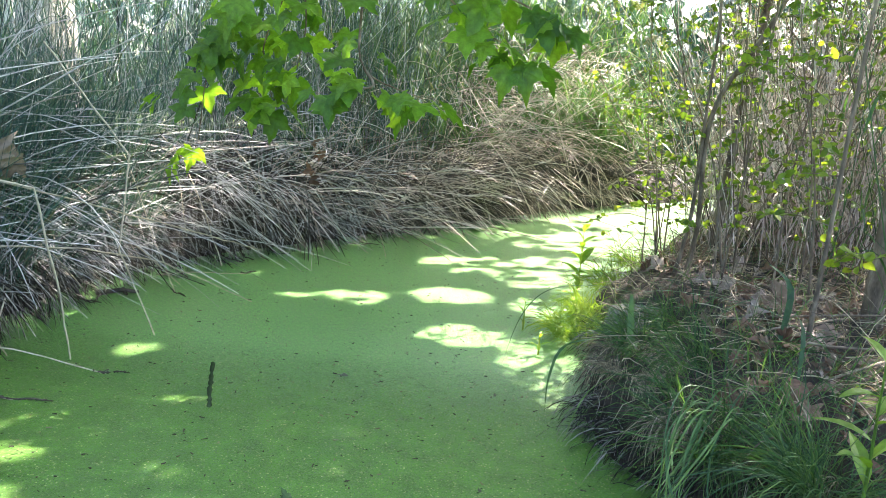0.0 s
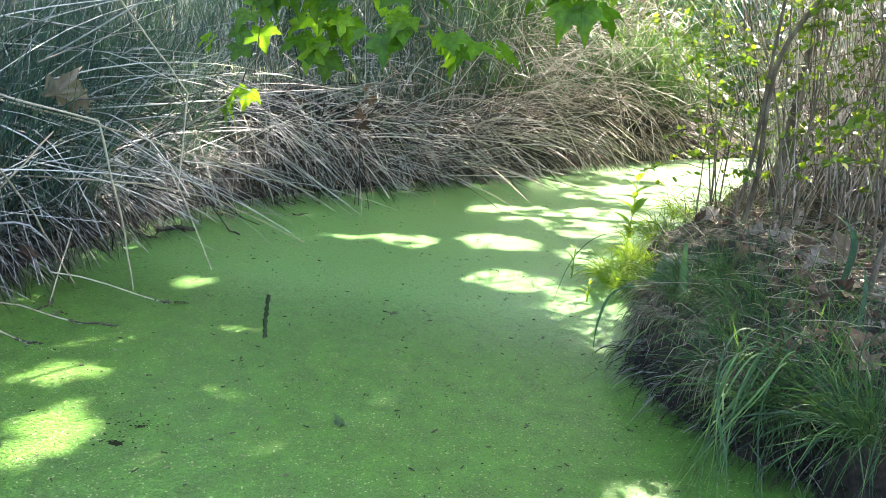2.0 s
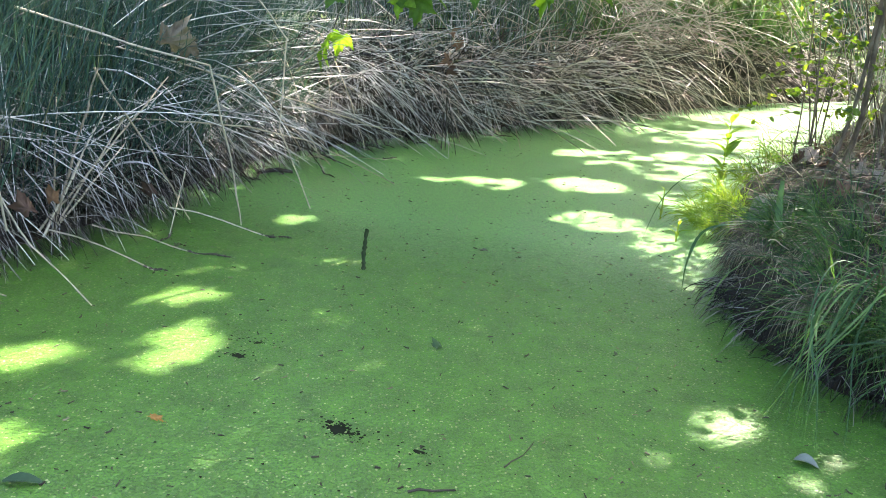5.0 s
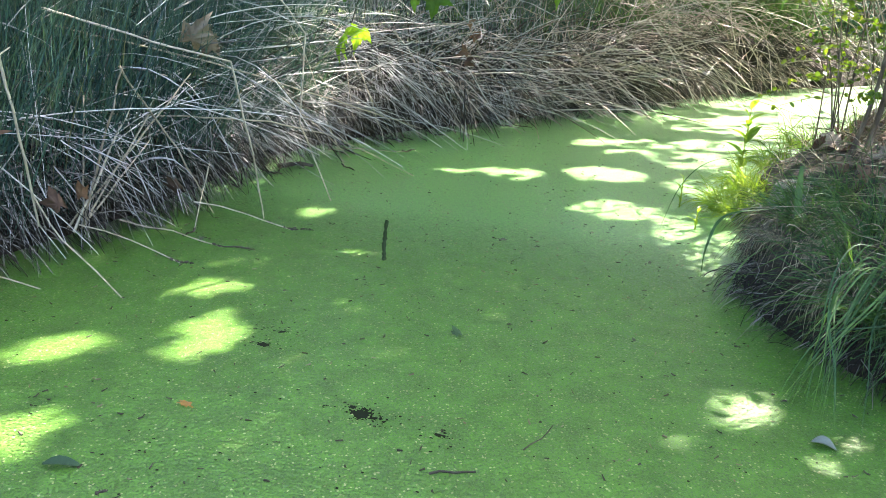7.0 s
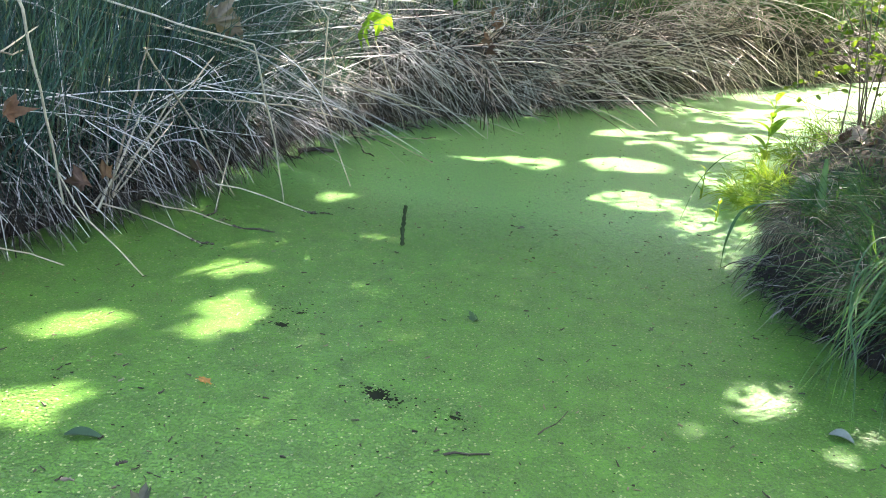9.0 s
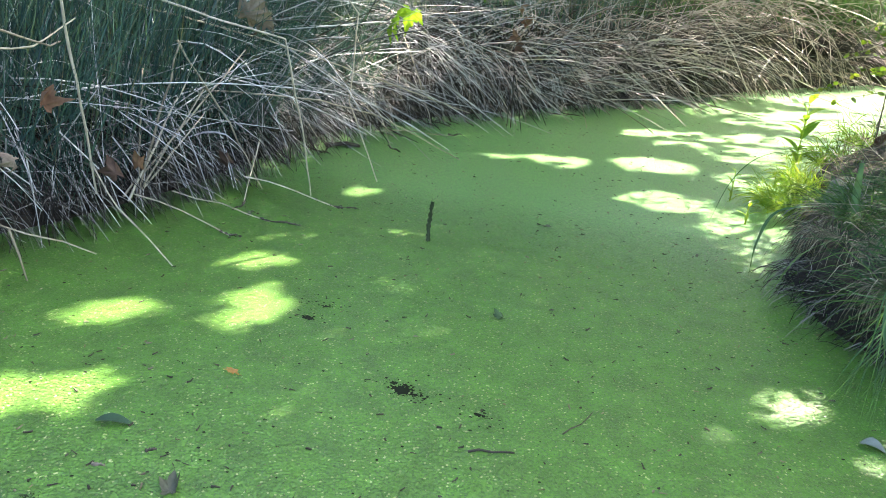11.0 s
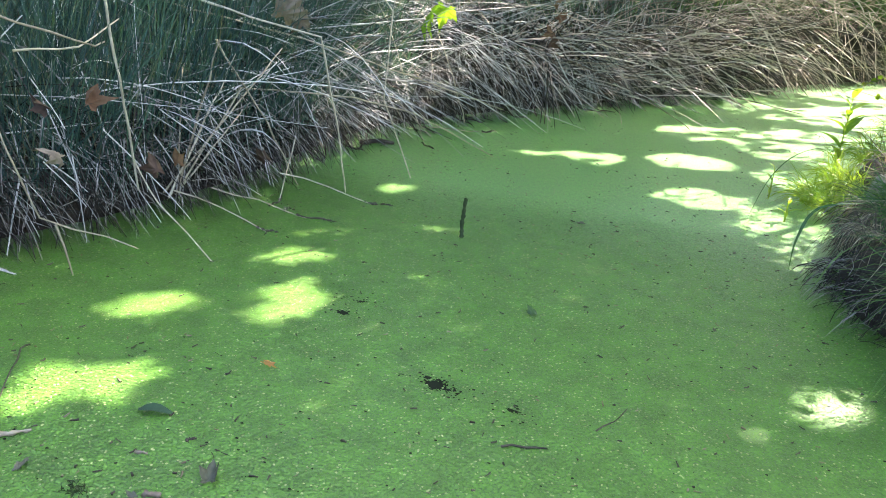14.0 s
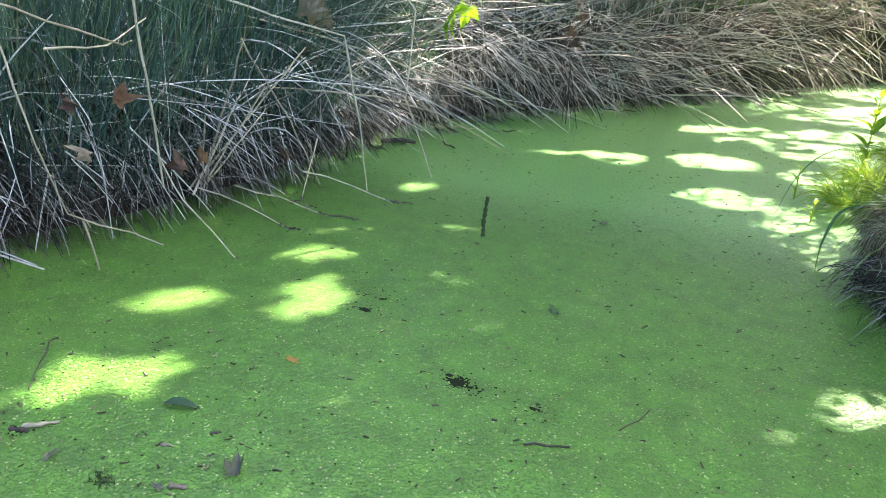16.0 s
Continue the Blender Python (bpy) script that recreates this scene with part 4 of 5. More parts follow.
for x, y, rz, s, n in ((-0.41, 1.80, 40, 1.0, 1), (-0.46, 2.65, 100, 1.0, 2), (-0.74, 0.86, 30, 1.0, 0), (-1.08, 0.74, 10, 0.9, 2), (-0.83, 0.79, 80, 0.7, 2), (0.07, 2.60, 0, 0.6, 2), (-1.53, 2.2, 20, 0.6, 0), (0.05, 1.95, 20, 0.5, 2)):
    fallen(GREYS[n], pose(x, y, 0.003, 5 + 4 * n, -7, rz) @ Matrix.Diagonal((0.75 * s, s, 0.5 * s, 1)), "wet grey-green plane leaf afloat on the duckweed", "floating leaves")

# small things afloat by the near bank
for pts, r, m, what in (([(-1.215, 0.80, 0.003), (-1.19, 0.815, 0.007), (-1.165, 0.845, 0.004)], 0.0055, PALE_STEM, "pale crumbling seed husk afloat"),
                        ([(-1.225, 0.785, 0.002), (-1.205, 0.79, 0.005), (-1.19, 0.795, 0.002)], 0.006, DARK_BARK, "black sodden crumb of bark afloat"),
                        ([(-0.875, 0.955, 0.002), (-0.868, 0.962, 0.005), (-0.862, 0.97, 0.002)], 0.004, DARK_BARK, "black sodden crumb of bark afloat"),
                        ([(-0.935, 0.885, 0.002), (-0.92, 0.89, 0.004), (-0.91, 0.892, 0.002)], 0.0035, PALE_STEM, "pale crumbling seed husk afloat"),
                        ([(-0.835, 0.805, 0.002), (-0.82, 0.81, 0.005), (-0.805, 0.818, 0.002)], 0.006, PALE_LEAF, "pale scrap of dead leaf afloat")):
    tagged(limb("floating_scrap", pts, r, r * 0.6, m, None, 7, 5, 0.5), what, "debris", "scraps afloat")
n = 90
g = grow(np.column_stack([rng.normal(-0.95, 0.012, (n,)), rng.normal(0.765, 0.009, n), np.full(n, 0.001)]), rng.normal(0, 1, (n, 3)) * (1, 1, 0.3) + (0, 0, 0.5), rng.uniform(0.008, 0.022, n), 4, 0.8, 0.2, 0.001)
tagged(raw("moss_tuft", *ribbons(g, rng.uniform(0.002, 0.004, n)), MOSSY), "dark green tuft of moss afloat on the duckweed", "moss")

# pin-pricks of open water
N = 700
fx, fy = rng.uniform(-1.6, 0.5, N), 0.75 + 2.6 * rng.random(N) ** 1.3
near = rng.integers(0, len(HOLES), 160)
fx[:160] = np.array([HOLES[k][0] for k in near]) + rng.normal(0, 0.035, 160)
fy[:160] = np.array([HOLES[k][1] for k in near]) + rng.normal(0, 0.02, 160)
ok = sd(fx, fy)[0] < -0.03
fx, fy = fx[ok], fy[ok]
a = np.linspace(0, 2 * np.pi, 6, endpoint=False)[None]
k = rng.uniform(0.0012, 0.0038, (len(fx), 1)) * rng.uniform(0.5, 1.2, (len(fx), 6))
v = np.stack([fx[:, None] + 1.3 * k * np.cos(a), fy[:, None] + k * np.sin(a), np.full((len(fx), 6), 0.0042)], -1).reshape(-1, 3)
tagged(raw("open_water_specks", v, np.arange(len(v)).reshape(-1, 6), BLACK_WATER), "dark pin-pricks of water between the fronds", "water", kind="stuff")

# crumbs of bark, bleached fronds and seeds on the pond
N = 1500
fx, fy = rng.uniform(-1.9, 1.0, N), 0.6 + 5.0 * rng.random(N) ** 1.4
ok = sd(fx, fy)[0] < -0.02
fx, fy = fx[ok], fy[ok]
p = grow(np.column_stack([fx, fy, np.full(len(fx), 0.004)]), np.column_stack([rng.normal(0, 1, (len(fx), 2)), np.zeros(len(fx))]), rng.uniform(0.004, 0.018, len(fx)), 3, 0, 0.2)
h = int(len(p) * 0.7)
for some, m, what in ((p[:h], DARK_BARK, "dark crumbs of bark and seed afloat"), (p[h:], PALE_LEAF, "pale dead crumbs afloat on the duckweed")):
    tagged(raw("floating_crumbs", *tubes(some, rng.uniform(0.001, 0.0028, len(some)), 4, 0.6), m), what, "debris", kind="stuff")


# ---- the right bank ----
def fuzz(name, roots, way, length, width, sag, material, k=6, wob=0.05, flat=False):
    return raw(name, *ribbons(grow(roots, way, length, k, sag, wob), width, flat), material)


def tussock(x, y, z, radius, n, tall, material, spread=0.9, width=(0.0016, 0.0035), sag=(1.2, 3.0), label="", up=1.0):
    """A tuft of blades that rises from one crown and falls all round."""
    az = (rng.random(7) * 6.3)[rng.integers(0, 7, n)] + rng.normal(0, 0.3, n)
    rr = radius * np.sqrt(rng.random(n)) * 0.6
    root = np.column_stack([x + rr * np.cos(az), y + rr * np.sin(az), np.full(n, z)])
    a2 = az + rng.normal(0, 0.45, n)
    sp = rng.uniform(0.1, spread, n)
    way = np.column_stack([np.cos(a2) * sp, np.sin(a2) * sp, np.full(n, up)])
    top = new("grass_tussock")
    top.location, top.empty_display_size = (x, y, z), 0.1
    root[:, :2] -= (x, y)
    root[:, 2] -= z
    pts = grow(root, way, rng.uniform(*tall, n), 6, rng.uniform(*sag, n), 0.16)
    w = rng.uniform(*width, n)
    half = n // 2
    raw("inner_tuft", *ribbons(pts[:half], w[:half]), material, top)
    raw("outer_tuft", *ribbons(pts[half:], w[half:]), material, top)
    bm = bmesh.new()
    bmesh.ops.create_icosphere(bm, subdivisions=3, radius=1.0)
    for q in bm.verts:
        k = 1 + 0.3 * noise.noise(q.co * 2.0 + Vector((x * 7, y * 7, 0))) + 0.12 * noise.noise(q.co * 6.0)
        q.co = Vector((q.co.x * radius * 0.62, q.co.y * radius * 0.62, q.co.z * 0.10 - 0.13)) * k
    part("root_mound", bm, SOIL, top)
    return tagged(top, label, "grass", "tussocks on the bank")


for x, y, z, r, n, a, b in ((0.52, 2.74, 0.18, 0.15, 420, 0.06, 0.2), (0.49, 2.46, 0.18, 0.17, 700, 0.08, 0.24), (0.60, 2.17, 0.17, 0.16, 620, 0.07, 0.22), (0.80, 1.98, 0.16, 0.16, 360, 0.06, 0.2), (0.95, 1.88, 0.17, 0.16, 300, 0.06, 0.18), (0.74, 2.5, 0.22, 0.24, 420, 0.06, 0.2)):
    tussock(x, y, z, r, int(n * 0.75), (a, b), DRY_GRASS, 1.1, (0.0012, 0.0028), (3.2, 7.0), "grey dead grass tussock hanging over the water's edge", 0.45)
for x, y, z, r, n, a, b in ((0.74, 2.38, 0.17, 0.2, 330, 0.05, 0.42), (0.68, 2.06, 0.14, 0.18, 340, 0.05, 0.42), (0.82, 2.62, 0.2, 0.22, 320, 0.05, 0.36), (0.64, 2.84, 0.16, 0.18, 280, 0.05, 0.3), (0.92, 2.22, 0.22, 0.16, 220, 0.05, 0.36), (0.84, 1.84, 0.18, 0.15, 280, 0.06, 0.42), (0.66, 2.98, 0.17, 0.12, 180, 0.05, 0.26), (0.78, 2.92, 0.22, 0.14, 180, 0.05, 0.3)):
    tussock(x, y, z, r, int(n * 2.3), (a, b), GRASS, 1.9, (0.0012, 0.0034), (0.2, 3.2), "tuft of long blue-green grass on the bank", 0.7)
for x, y, z, r, n, a, b in ((0.42, 3.42, 0.01, 0.18, 420, 0.10, 0.26), (0.55, 3.65, 0.03, 0.2, 420, 0.1, 0.28), (0.45, 3.22, 0.02, 0.12, 260, 0.08, 0.2), (0.75, 4.2, 0.05, 0.25, 420, 0.12, 0.32), (1.0, 4.9, 0.06, 0.3, 420, 0.12, 0.34)):
    tussock(x, y, z, r, n, (a, b), WEED, 1.1, (0.002, 0.005), (1.2, 3.0), "sunlit yellow-green grass at the water's edge")
# dark roots under the lip
p, t, w = along(RIGHT, 1100, 1.6, 3.3)
w = -w
q = p - w * rng.uniform(-0.05, 0.08, (1100, 1))
root = np.column_stack([q, rng.uniform(0.0, 0.11, 1100)])
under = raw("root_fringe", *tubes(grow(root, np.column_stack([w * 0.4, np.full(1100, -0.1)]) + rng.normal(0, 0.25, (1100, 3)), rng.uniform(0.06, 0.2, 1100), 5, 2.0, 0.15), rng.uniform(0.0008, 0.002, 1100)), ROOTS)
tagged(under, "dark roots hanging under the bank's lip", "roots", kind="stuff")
# thin grass over the whole bank
N = 5200
gx2, gy2 = rng.uniform(0.5, 3.2, N), rng.uniform(1.3, 6.0, N)
ok = sd(gx2, gy2)[0] > 0.02
gx2, gy2 = gx2[ok], gy2[ok]
N = len(gx2)
root = np.column_stack([gx2, gy2, height(gx2, gy2)])
half = N // 2
for sl, m, what in ((slice(0, half), GRASS, "thin green grass scattered on the bank"), (slice(half, N), DRY_GRASS, "thin dry grass scattered on the bank")):
    rt = root[sl]
    n = len(rt)
    tagged(fuzz("bank_grass", rt, rng.normal(0, 0.6, (n, 3)) * (1, 1, 0.1) + UP, rng.uniform(0.08, 0.32, n), rng.uniform(0.0014, 0.0036, n), rng.uniform(0.6, 3.0, n), m), what, "grass", kind="stuff")

# a stone at the edge
bm = bmesh.new()
bmesh.ops.create_cube(bm, size=1.0)
bmesh.ops.subdivide_edges(bm, edges=bm.edges[:], cuts=9, use_grid_fill=True)
for q in bm.verts:
    c = q.co.normalized() * 0.62
    q.co = q.co.lerp(c, 0.45)
    q.co += q.co.normalized() * (0.09 * noise.noise(q.co * 2.3) + 0.03 * noise.noise(q.co * 9))
for f in bm.faces:
    f.smooth = True
rock = part("edge_stone", bm, STONE, None)
rock.matrix_basis = pose(0.73, 3.16, 0.07, 0, 4, 15) @ Matrix.Diagonal((0.36, 0.34, 0.30, 1))
tagged(rock, "squat grey stone set in the bank at the water's edge", "stone")

# litter
N = 1100
lx, ly = rng.uniform(0.75, 3.2, N), rng.uniform(1.3, 5.2, N)
ok = sd(lx, ly)[0] > 0.22
verts, faces, at = [], [], 0
for x, y, h in zip(lx[ok], ly[ok], height(lx[ok], ly[ok])):
    me = random.choice(DEAD_MESHES)
    m = pose(x, y, h + 0.015, random.gauss(0, 32), random.gauss(0, 32), random.uniform(0, 360)) @ Matrix.Scale(random.uniform(0.3, 0.8), 4)
    verts += [m @ q.co for q in me.vertices]
    faces += [[k + at for k in f.vertices] for f in me.polygons]
    at += len(me.vertices)
tagged(raw("leaf_litter", np.array(verts), np.array(faces), DEAD_LEAF), "brown plane leaves lying thick on the bank", "leaf litter", kind="stuff")
for x, y, rz in ((1.12, 2.40, 20), (1.05, 2.25, 140), (1.0, 2.62, 260), (1.2, 2.7, 80), (0.93, 2.0, 190), (1.28, 2.5, 310), (1.05, 3.3, 30), (0.98, 1.85, 60)):
    fallen(random.choice(DEAD_MESHES), pose(x, y, float(height(np.array([x]), np.array([y]))[0]) + 0.03, random.uniform(-25, 25), random.uniform(-25, 25), rz) @ Matrix.Scale(0.5, 4), "curled brown plane leaf on the bank")
# fallen straw over the litter
N = 1100
fx, fy = rng.uniform(0.5, 2.6, N), rng.uniform(1.4, 4.6, N)
ok = sd(fx, fy)[0] > 0.05
fx, fy = fx[ok], fy[ok]
N = len(fx)
p = grow(np.column_stack([fx, fy, height(fx, fy) + rng.uniform(0.01, 0.08, N)]), np.column_stack([rng.normal(0, 1, (N, 2)), rng.normal(0.08, 0.25, N)]), rng.uniform(0.08, 0.34, N), 5, 0.3, 0.1)
tagged(raw("fallen_straw", *tubes(p, rng.uniform(0.001, 0.0024, N), 4), DRY_GRASS), "dry straw and thin sticks strewn over the bank", "straw", kind="stuff")
# dry sticks on the litter
for a, b in (((0.95, 2.15, 0.34), (1.6, 2.55, 0.42)), ((1.0, 2.42, 0.36), (1.55, 2.3, 0.4)), ((0.85, 2.5, 0.35), (1.5, 2.95, 0.36)), ((0.9, 1.85, 0.32), (1.3, 2.2, 0.36)), ((1.0, 2.75, 0.35), (1.5, 2.6, 0.45))):
    reed_stem([a, b], 0.005, BARK, "dry brown stick lying on the leaf litter")["group"] = "sticks on the bank"


# the long arching blade over the edge and its neighbours
def long_blade(points, width, label, material=GRASS):
    p = smooth_line(points, 5)[None]
    return tagged(raw("long_sedge", *ribbons(p, np.array([width]), True), material), label, "sedge", "long blades over the water")


long_blade([(1.15, 2.6, 0.22), (0.99, 2.63, 0.39), (0.72, 2.87, 0.385), (0.56, 2.90, 0.36), (0.41, 2.93, 0.365), (0.24, 2.89, 0.34), (0.14, 2.77, 0.26), (0.08, 2.67, 0.09)], 0.012, "long arching reed blade leaning over the water")
long_blade([(0.545, 2.86, 0.36), (0.543, 2.78, 0.24), (0.55, 2.70, 0.12), (0.56, 2.66, 0.05)], 0.026, "broad dark green blade hanging from the arch")
long_blade([(0.46, 2.75, 0.22), (0.30, 2.66, 0.20), (0.25, 2.60, 0.10), (0.235, 2.46, 0.01)], 0.010, "dark narrow blade bent to the water")
long_blade([(0.50, 2.45, 0.22), (0.36, 2.4, 0.14), (0.27, 2.25, 0.01)], 0.008, "dark narrow blade bent to the water")
long_blade([(0.9, 2.2, 0.3), (0.92, 2.3, 0.46), (0.8, 2.35, 0.5), (0.62, 2.3, 0.4)], 0.016, "broad blue-green blade arching on the bank")
long_blade([(0.95, 2.5, 0.3), (0.98, 2.55, 0.5), (0.9, 2.6, 0.58)], 0.02, "broad blue-green blade arching on the bank")


for n in range(16):
    k = n / 15
    tip = (0.37 + 0.13 * k + random.gauss(0, 0.02), 1.70 - 0.08 * k + random.gauss(0, 0.03))
    top = (0.50 + random.gauss(0, 0.035), 1.83 + random.gauss(0, 0.04))
    long_blade([(0.70 + random.gauss(0, 0.03), 2.02 + random.gauss(0, 0.05), 0.20), (top[0] + 0.08, top[1] + 0.08, random.uniform(0.30, 0.38)), (top[0], top[1], random.uniform(0.22, 0.33)),
                (tip[0] * 0.6 + top[0] * 0.4, tip[1] * 0.6 + top[1] * 0.4, random.uniform(0.10, 0.16)), (*tip, 0.004)], random.uniform(0.0028, 0.0055), "long blue-green blade hanging from the bank into the water")
for n in range(10):
    x0, y0 = 0.56 + 0.3 * random.random(), 2.55 - 0.5 * random.random()
    out, a, up = random.uniform(0.10, 0.24), random.gauss(3.9, 0.5), random.uniform(0.05, 0.2)
    e = (x0 + out * math.cos(a), y0 + out * math.sin(a))
    long_blade([(x0, y0, 0.14), (x0 * 0.6 + e[0] * 0.4, y0 * 0.6 + e[1] * 0.4, 0.2 + up), (e[0], e[1], 0.14 + up * 0.4)], random.uniform(0.003, 0.006), "long blue-green blade arching out from the bank")


# mossy crumbs of green along the wet foot of the bank
N = 1500
p, t, w = along(RIGHT, N, 1.7, 3.1)
q = np.column_stack([p + w * rng.uniform(-0.03, 0.05, (N, 1)), rng.uniform(0.0, 0.09, N) * rng.random(N)])
moss = grow(q, rng.normal(0, 1, (N, 3)) + np.array([-0.5, -0.5, 0.4]), rng.uniform(0.004, 0.012, N), 3, 0.2, 0.2)
tagged(raw("waterside_moss", *ribbons(moss, rng.uniform(0.004, 0.009, N)), GRASS), "crumbly green moss along the wet foot of the bank", "moss", kind="stuff")


def weed(x, y, z, tall, pairs, l, w, label, lean=(0, 0)):
    """A soft-stemmed weed: stalk with long toothless leaves up its length."""
    top = new("leafy_weed")
    top.location, top.empty_display_size = (x, y, z), 0.1
    tagged(top, label, "weed")
    pts = [(0, 0, 0), (lean[0] * 0.4, lean[1] * 0.4, tall * 0.5), (lean[0], lean[1], tall)]
    limb("stalk", pts, 0.004, 0.002, WEED, top, 6, 5, 0.05)
    line = smooth_line(pts, 8)
    me = oval_leaf(l, w, 0.3, 0.25, "leaf", WEED)
    for n in range(pairs):
        f = 0.15 + 0.85 * n / max(1, pairs - 1)
        leaf = new("leaf", me)
        leaf.parent = top
        leaf.matrix_basis = Matrix.Translation(line[int(f * (len(line) - 1))]) @ Matrix.Rotation(n * 2.4 + random.uniform(-0.3, 0.3), 4, "Z") @ Matrix.Rotation(random.uniform(0.2, 0.9), 4, "X") @ Matrix.Scale(random.uniform(0.7, 1.1) * (1 - 0.35 * f), 4)


weed(0.50, 4.2, 0.0, 0.38, 13, 0.17, 0.065, "sunlit yellow-green sow thistle growing at the water")
weed(0.44, 3.75, 0.0, 0.16, 7, 0.08, 0.025, "small bright weed at the water's edge")
weed(0.24, 3.12, 0.0, 0.09, 6, 0.07, 0.02, "small bright weed in the sunlit duckweed")
weed(0.18, 3.45, 0.0, 0.14, 7, 0.08, 0.02, "small bright weed in the sunlit duckweed")
weed(0.86, 1.72, 0.22, 0.30, 9, 0.15, 0.045, "green weed with long leaves among dead leaves", (0.02, 0.05))


# ---- shrubs ----
def shrub(name, x, y, stems, leaf_n, leaf_size, label, material=SHRUB_LEAF, twig_n=14):
    """A shrub: each stem is (points, r0, r1), in metres from its foot; leaves sit on twigs along the stems."""
    z = float(height(np.array([x]), np.array([y]))[0])
    top = new(name)
    top.location, top.empty_display_size = (x, y, z), 0.2
    tagged(top, label, "shrub", "shrubs on the bank")
    base = []
    for pts, r0, r1 in stems:
        limb("stem", pts, r0, r1, BARK, top, 8, 6, 0.08)
        line = smooth_line(pts, 8)
        base.append(line[len(line) // 5:])
    n = twig_n * len(stems)
    root = np.array([b[rng.integers(len(b))] for b in base for _ in range(twig_n)])
    way = np.column_stack([rng.normal(0, 1, (n, 2)), rng.uniform(-0.1, 1.2, n)])
    tw = grow(root, way, rng.uniform(0.15, 0.5, n), 6, rng.uniform(0.0, 0.8, n), 0.12, -9)
    ob = tagged(raw("twig_growth", *tubes(tw, rng.uniform(0.0012, 0.0026, n), 4), BARK, top), kind="stuff")
    who = rng.integers(0, n, leaf_n)
    f = rng.uniform(0.8, 4.99, leaf_n)
    a = f.astype(int)
    lb = tw[who, a] + (tw[who, a + 1] - tw[who, a]) * (f - a)[:, None]
    lw = np.column_stack([rng.normal(0, 1, (leaf_n, 2)), rng.normal(0.1, 0.5, leaf_n)])
    lp = grow(lb, lw, rng.uniform(*leaf_size, leaf_n), 4, 0.6, 0.02, -9)
    tagged(raw("foliage", *ribbons(lp, rng.uniform(0.5, 0.75, leaf_n) * leaf_size[1]), material, top), "small oval green leaves", kind="stuff")


shrub("slender_tree", 0.95, 3.72, [([(0, 0, -0.05), (0.02, -0.04, 0.25), (0.0, -0.1, 0.78), (0.2, -0.16, 1.22), (0.42, -0.2, 1.9), (0.5, -0.2, 2.6)], 0.014, 0.008),
                                   ([(-0.06, -0.02, -0.05), (-0.02, -0.05, 0.3), (-0.03, -0.1, 0.75), (-0.02, -0.05, 1.3), (-0.1, 0, 2.1)], 0.010, 0.005)], 420, (0.02, 0.042), "slender dark forked stem leaning out with small leaves")
shrub("slender_tree", 1.30, 4.55, [([(0, 0, -0.05), (0.03, 0.0, 0.3), (0.08, 0.05, 1.0), (0.16, 0.1, 1.6), (0.3, 0.15, 2.7)], 0.032, 0.022)], 320, (0.02, 0.042), "straight young tree with pale brown bark")
shrub("slender_tree", 1.45, 2.95, [([(0, 0, -0.05), (0.0, 0.0, 0.4), (0.02, 0.03, 1.2), (0.1, 0.05, 2.4)], 0.042, 0.022)], 300, (0.025, 0.045), "young tree with brown bark among the leaf litter")
shrub("slender_tree", 1.10, 2.60, [([(-0.02, 0, -0.05), (0.0, 0.02, 0.4), (0.0, 0.0, 0.9), (0.04, 0.02, 1.9)], 0.009, 0.005)], 130, (0.028, 0.05), "thin upright stem with dark green leaves")
for n in range(9):
    x, y = ((0.80, 3.95), (1.05, 3.45), (1.22, 3.75), (1.38, 3.35), (1.6, 3.9), (1.05, 4.75), (1.75, 3.4), (1.95, 4.2), (1.45, 5.2))[n]
    st = []
    for _ in range(4 if n % 2 else 3):
        h, lx2, ly2 = random.uniform(1.3, 2.4), random.gauss(0, 0.36), random.gauss(0, 0.25)
        b = (random.gauss(0, 0.05), random.gauss(0, 0.05))
        st.append(([(b[0], b[1], -0.05), (b[0] + lx2 * 0.2, b[1] + ly2 * 0.3, h * 0.3), (b[0] + lx2 * 0.7, b[1] + ly2 * 0.6, h * 0.65), (b[0] + lx2, b[1] + ly2, h)], random.uniform(0.003, 0.006), 0.0015))
    shrub("leggy_shrub", x, y, st, 460, (0.018, 0.036), "leggy shrub with thin brown stems and small green leaves")

# dry reeds behind the shrubs
N = 2600
rx2, ry2 = rng.uniform(1.2, 4.6, N), rng.uniform(3.9, 8.6, N)
ok = sd(rx2, ry2)[0] > 0.15
rx2, ry2 = rx2[ok], ry2[ok]
tagged(reed_bed("dry_reeds", np.column_stack([rx2, ry2, height(rx2, ry2)]), (1.1, 2.4), 2, (0.002, 0.004), (0.2, 0.5), (0.006, 0.012), TAN, 0.34), "stand of tall tan dry reeds behind the shrubs", "reeds", kind="stuff")
N = 240
rx2, ry2 = rng.uniform(1.4, 4.5, N), rng.uniform(2.6, 6.0, N)
ok = sd(rx2, ry2)[0] > 0.6
rx2, ry2 = rx2[ok], ry2[ok]
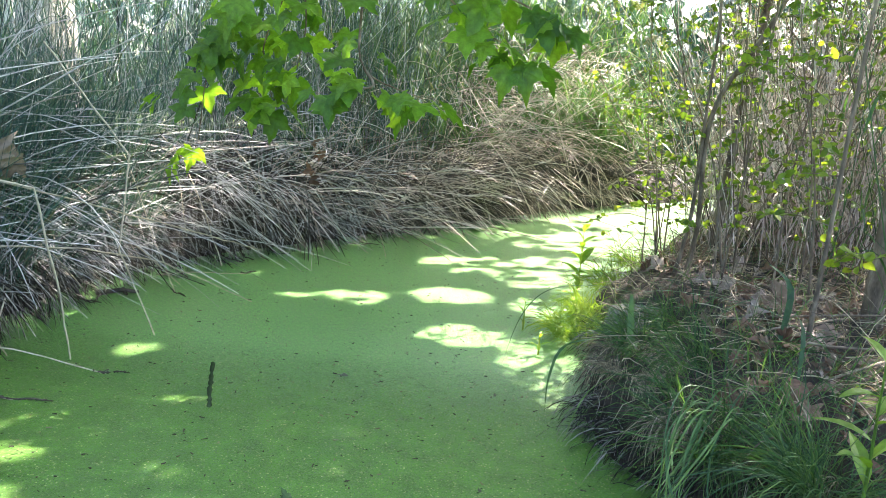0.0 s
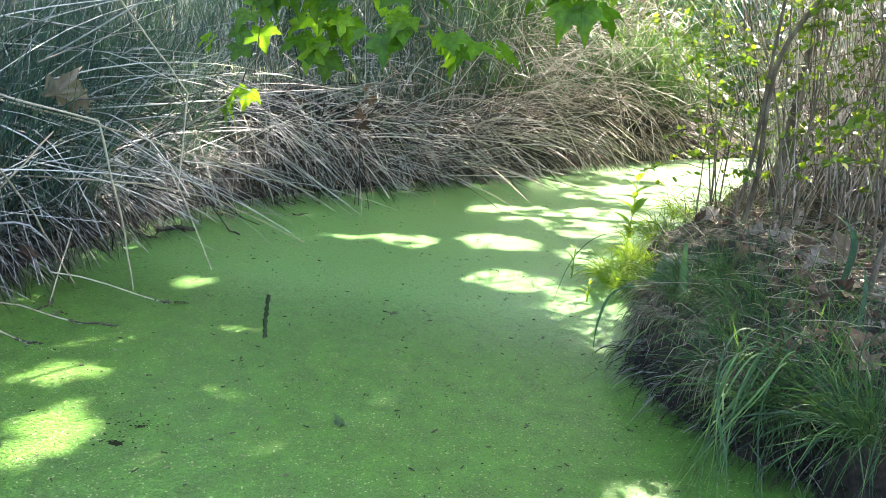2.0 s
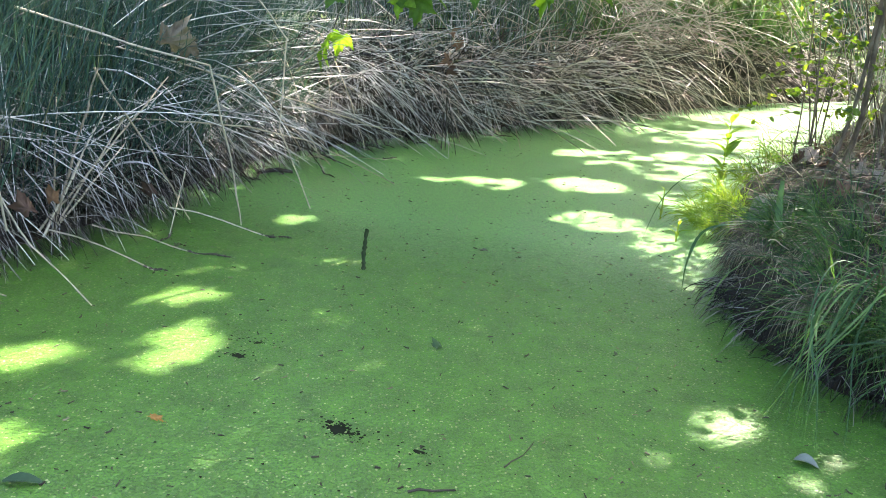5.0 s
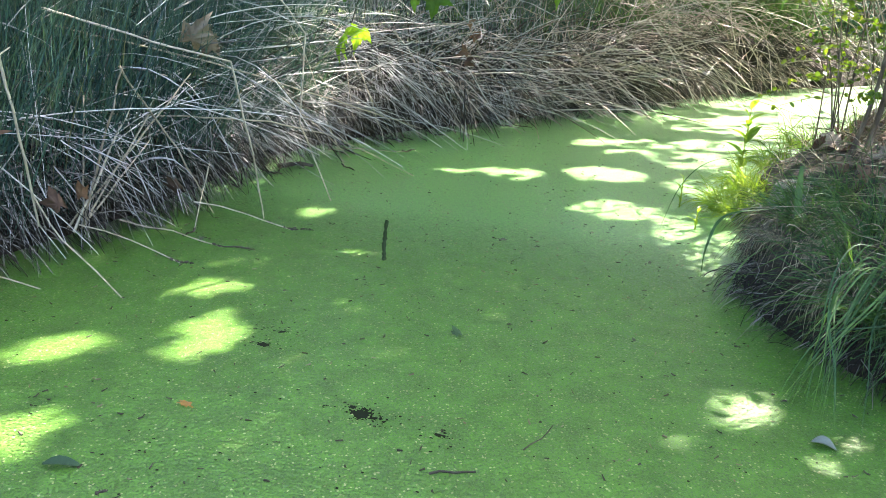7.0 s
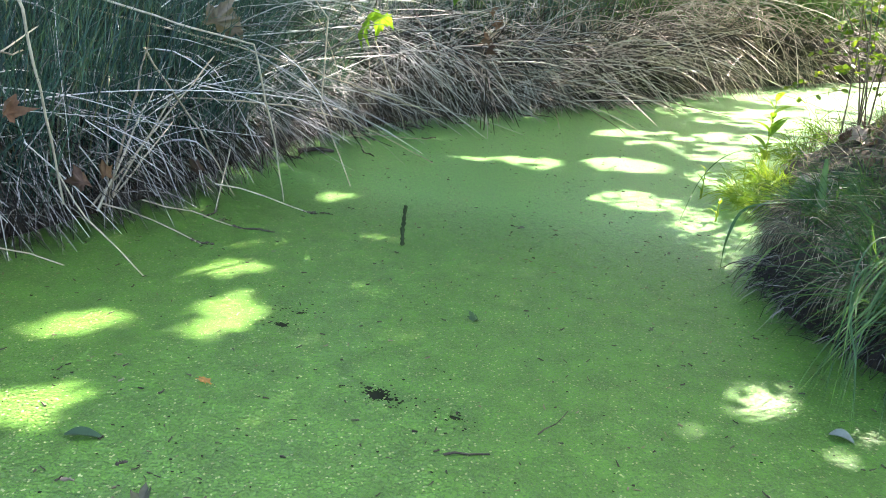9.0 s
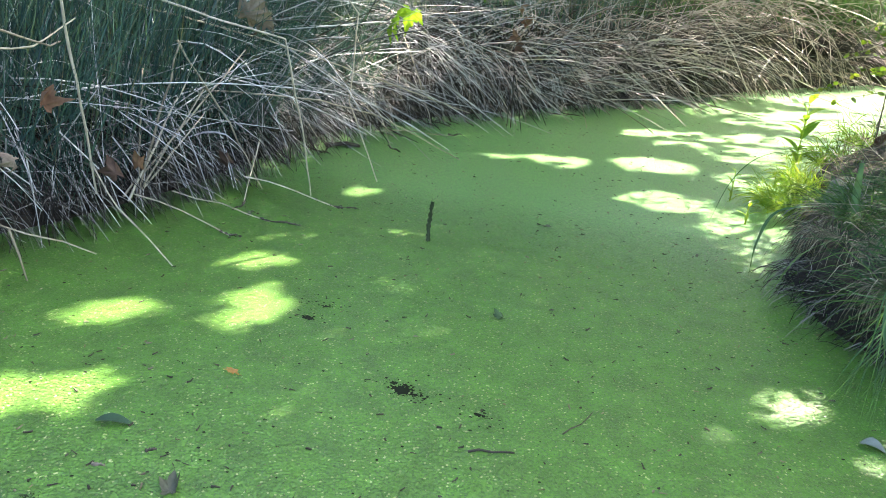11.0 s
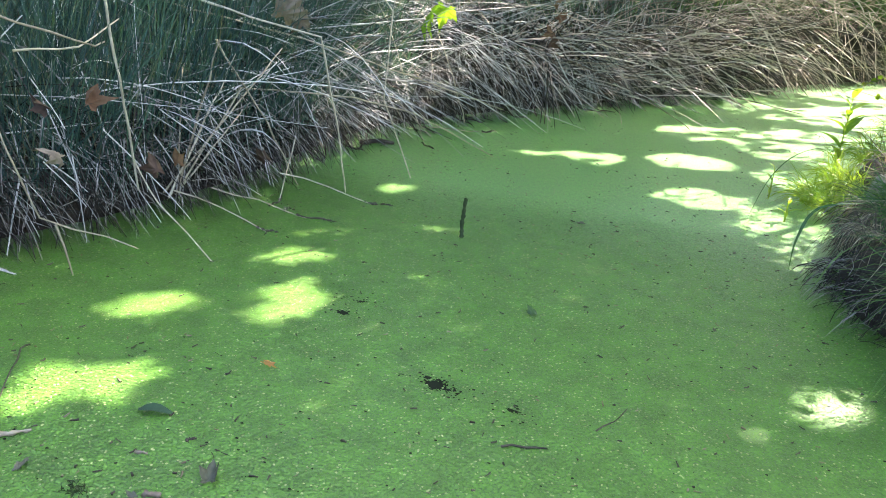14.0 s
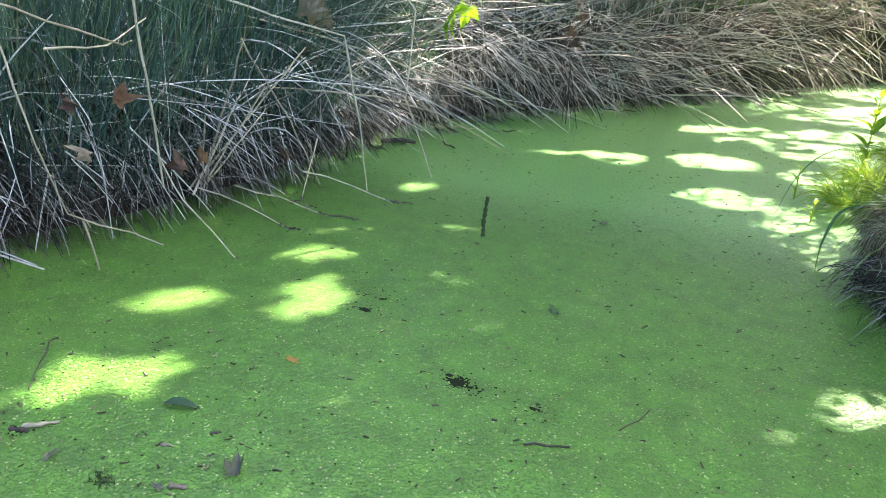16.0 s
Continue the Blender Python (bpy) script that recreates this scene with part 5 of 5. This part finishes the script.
tagged(reed_bed("green_reeds", np.column_stack([rx2, ry2, height(rx2, ry2)]), (0.8, 1.8), 5, (0.0018, 0.003), (0.2, 0.4), (0.006, 0.012), GRASS, 0.34), "green reeds mixed with the shrubs", "reeds", kind="stuff")

N = 1500
rx2, ry2 = rng.uniform(1.6, 9.0, N), rng.uniform(4.8, 13.0, N)
ok = sd(rx2, ry2)[0] > 0.7
rx2, ry2 = rx2[ok], ry2[ok]
tagged(reed_bed("tall_reeds", np.column_stack([rx2, ry2, height(rx2, ry2)]), (1.6, 3.6), 6, (0.002, 0.004), (0.25, 0.7), (0.01, 0.025), REED, 0.2), "tall green reeds beyond the shrubs", "reeds", kind="stuff")

# a thicket that closes the view beyond the reeds
N = 12000
az = rng.uniform(-0.12, 1.25, N)
rad = rng.uniform(12.5, 17.0, N)
c = np.column_stack([rad * np.sin(az), rad * np.cos(az), rng.uniform(0.2, 5.2, N) * (0.8 + 0.2 * np.sin(az * 23))])
d1, d2 = unit(rng.normal(0, 1, (N, 3))), unit(rng.normal(0, 1, (N, 3)))
s = rng.uniform(0.06, 0.24, (N, 1))
v = np.stack([c - d1 * s, c - d2 * s * 0.6, c + d1 * s, c + d2 * s * 0.6], 1).reshape(-1, 3)
tagged(raw("thicket", v, np.arange(4 * N).reshape(N, 4), REED), "leafy green thicket beyond the reeds", "bushes", kind="stuff")

# distant trees round the meadow
N = 11000
az = rng.uniform(0, 6.283, N)
rad = rng.uniform(17, 28, N)
hz = rng.uniform(0.2, 5.0, N) * (0.75 + 0.25 * np.sin(az * 9))
c = np.column_stack([rad * np.cos(az), rad * np.sin(az), hz])
d1, d2 = unit(rng.normal(0, 1, (N, 3))), unit(rng.normal(0, 1, (N, 3)))
s = rng.uniform(0.25, 0.8, (N, 1))
v = np.stack([c - d1 * s, c - d2 * s * 0.6, c + d1 * s, c + d2 * s * 0.6], 1).reshape(-1, 3)
tagged(raw("far_trees", v, np.arange(4 * N).reshape(N, 4), REED), "distant belt of green trees round the meadow", "trees", kind="stuff")
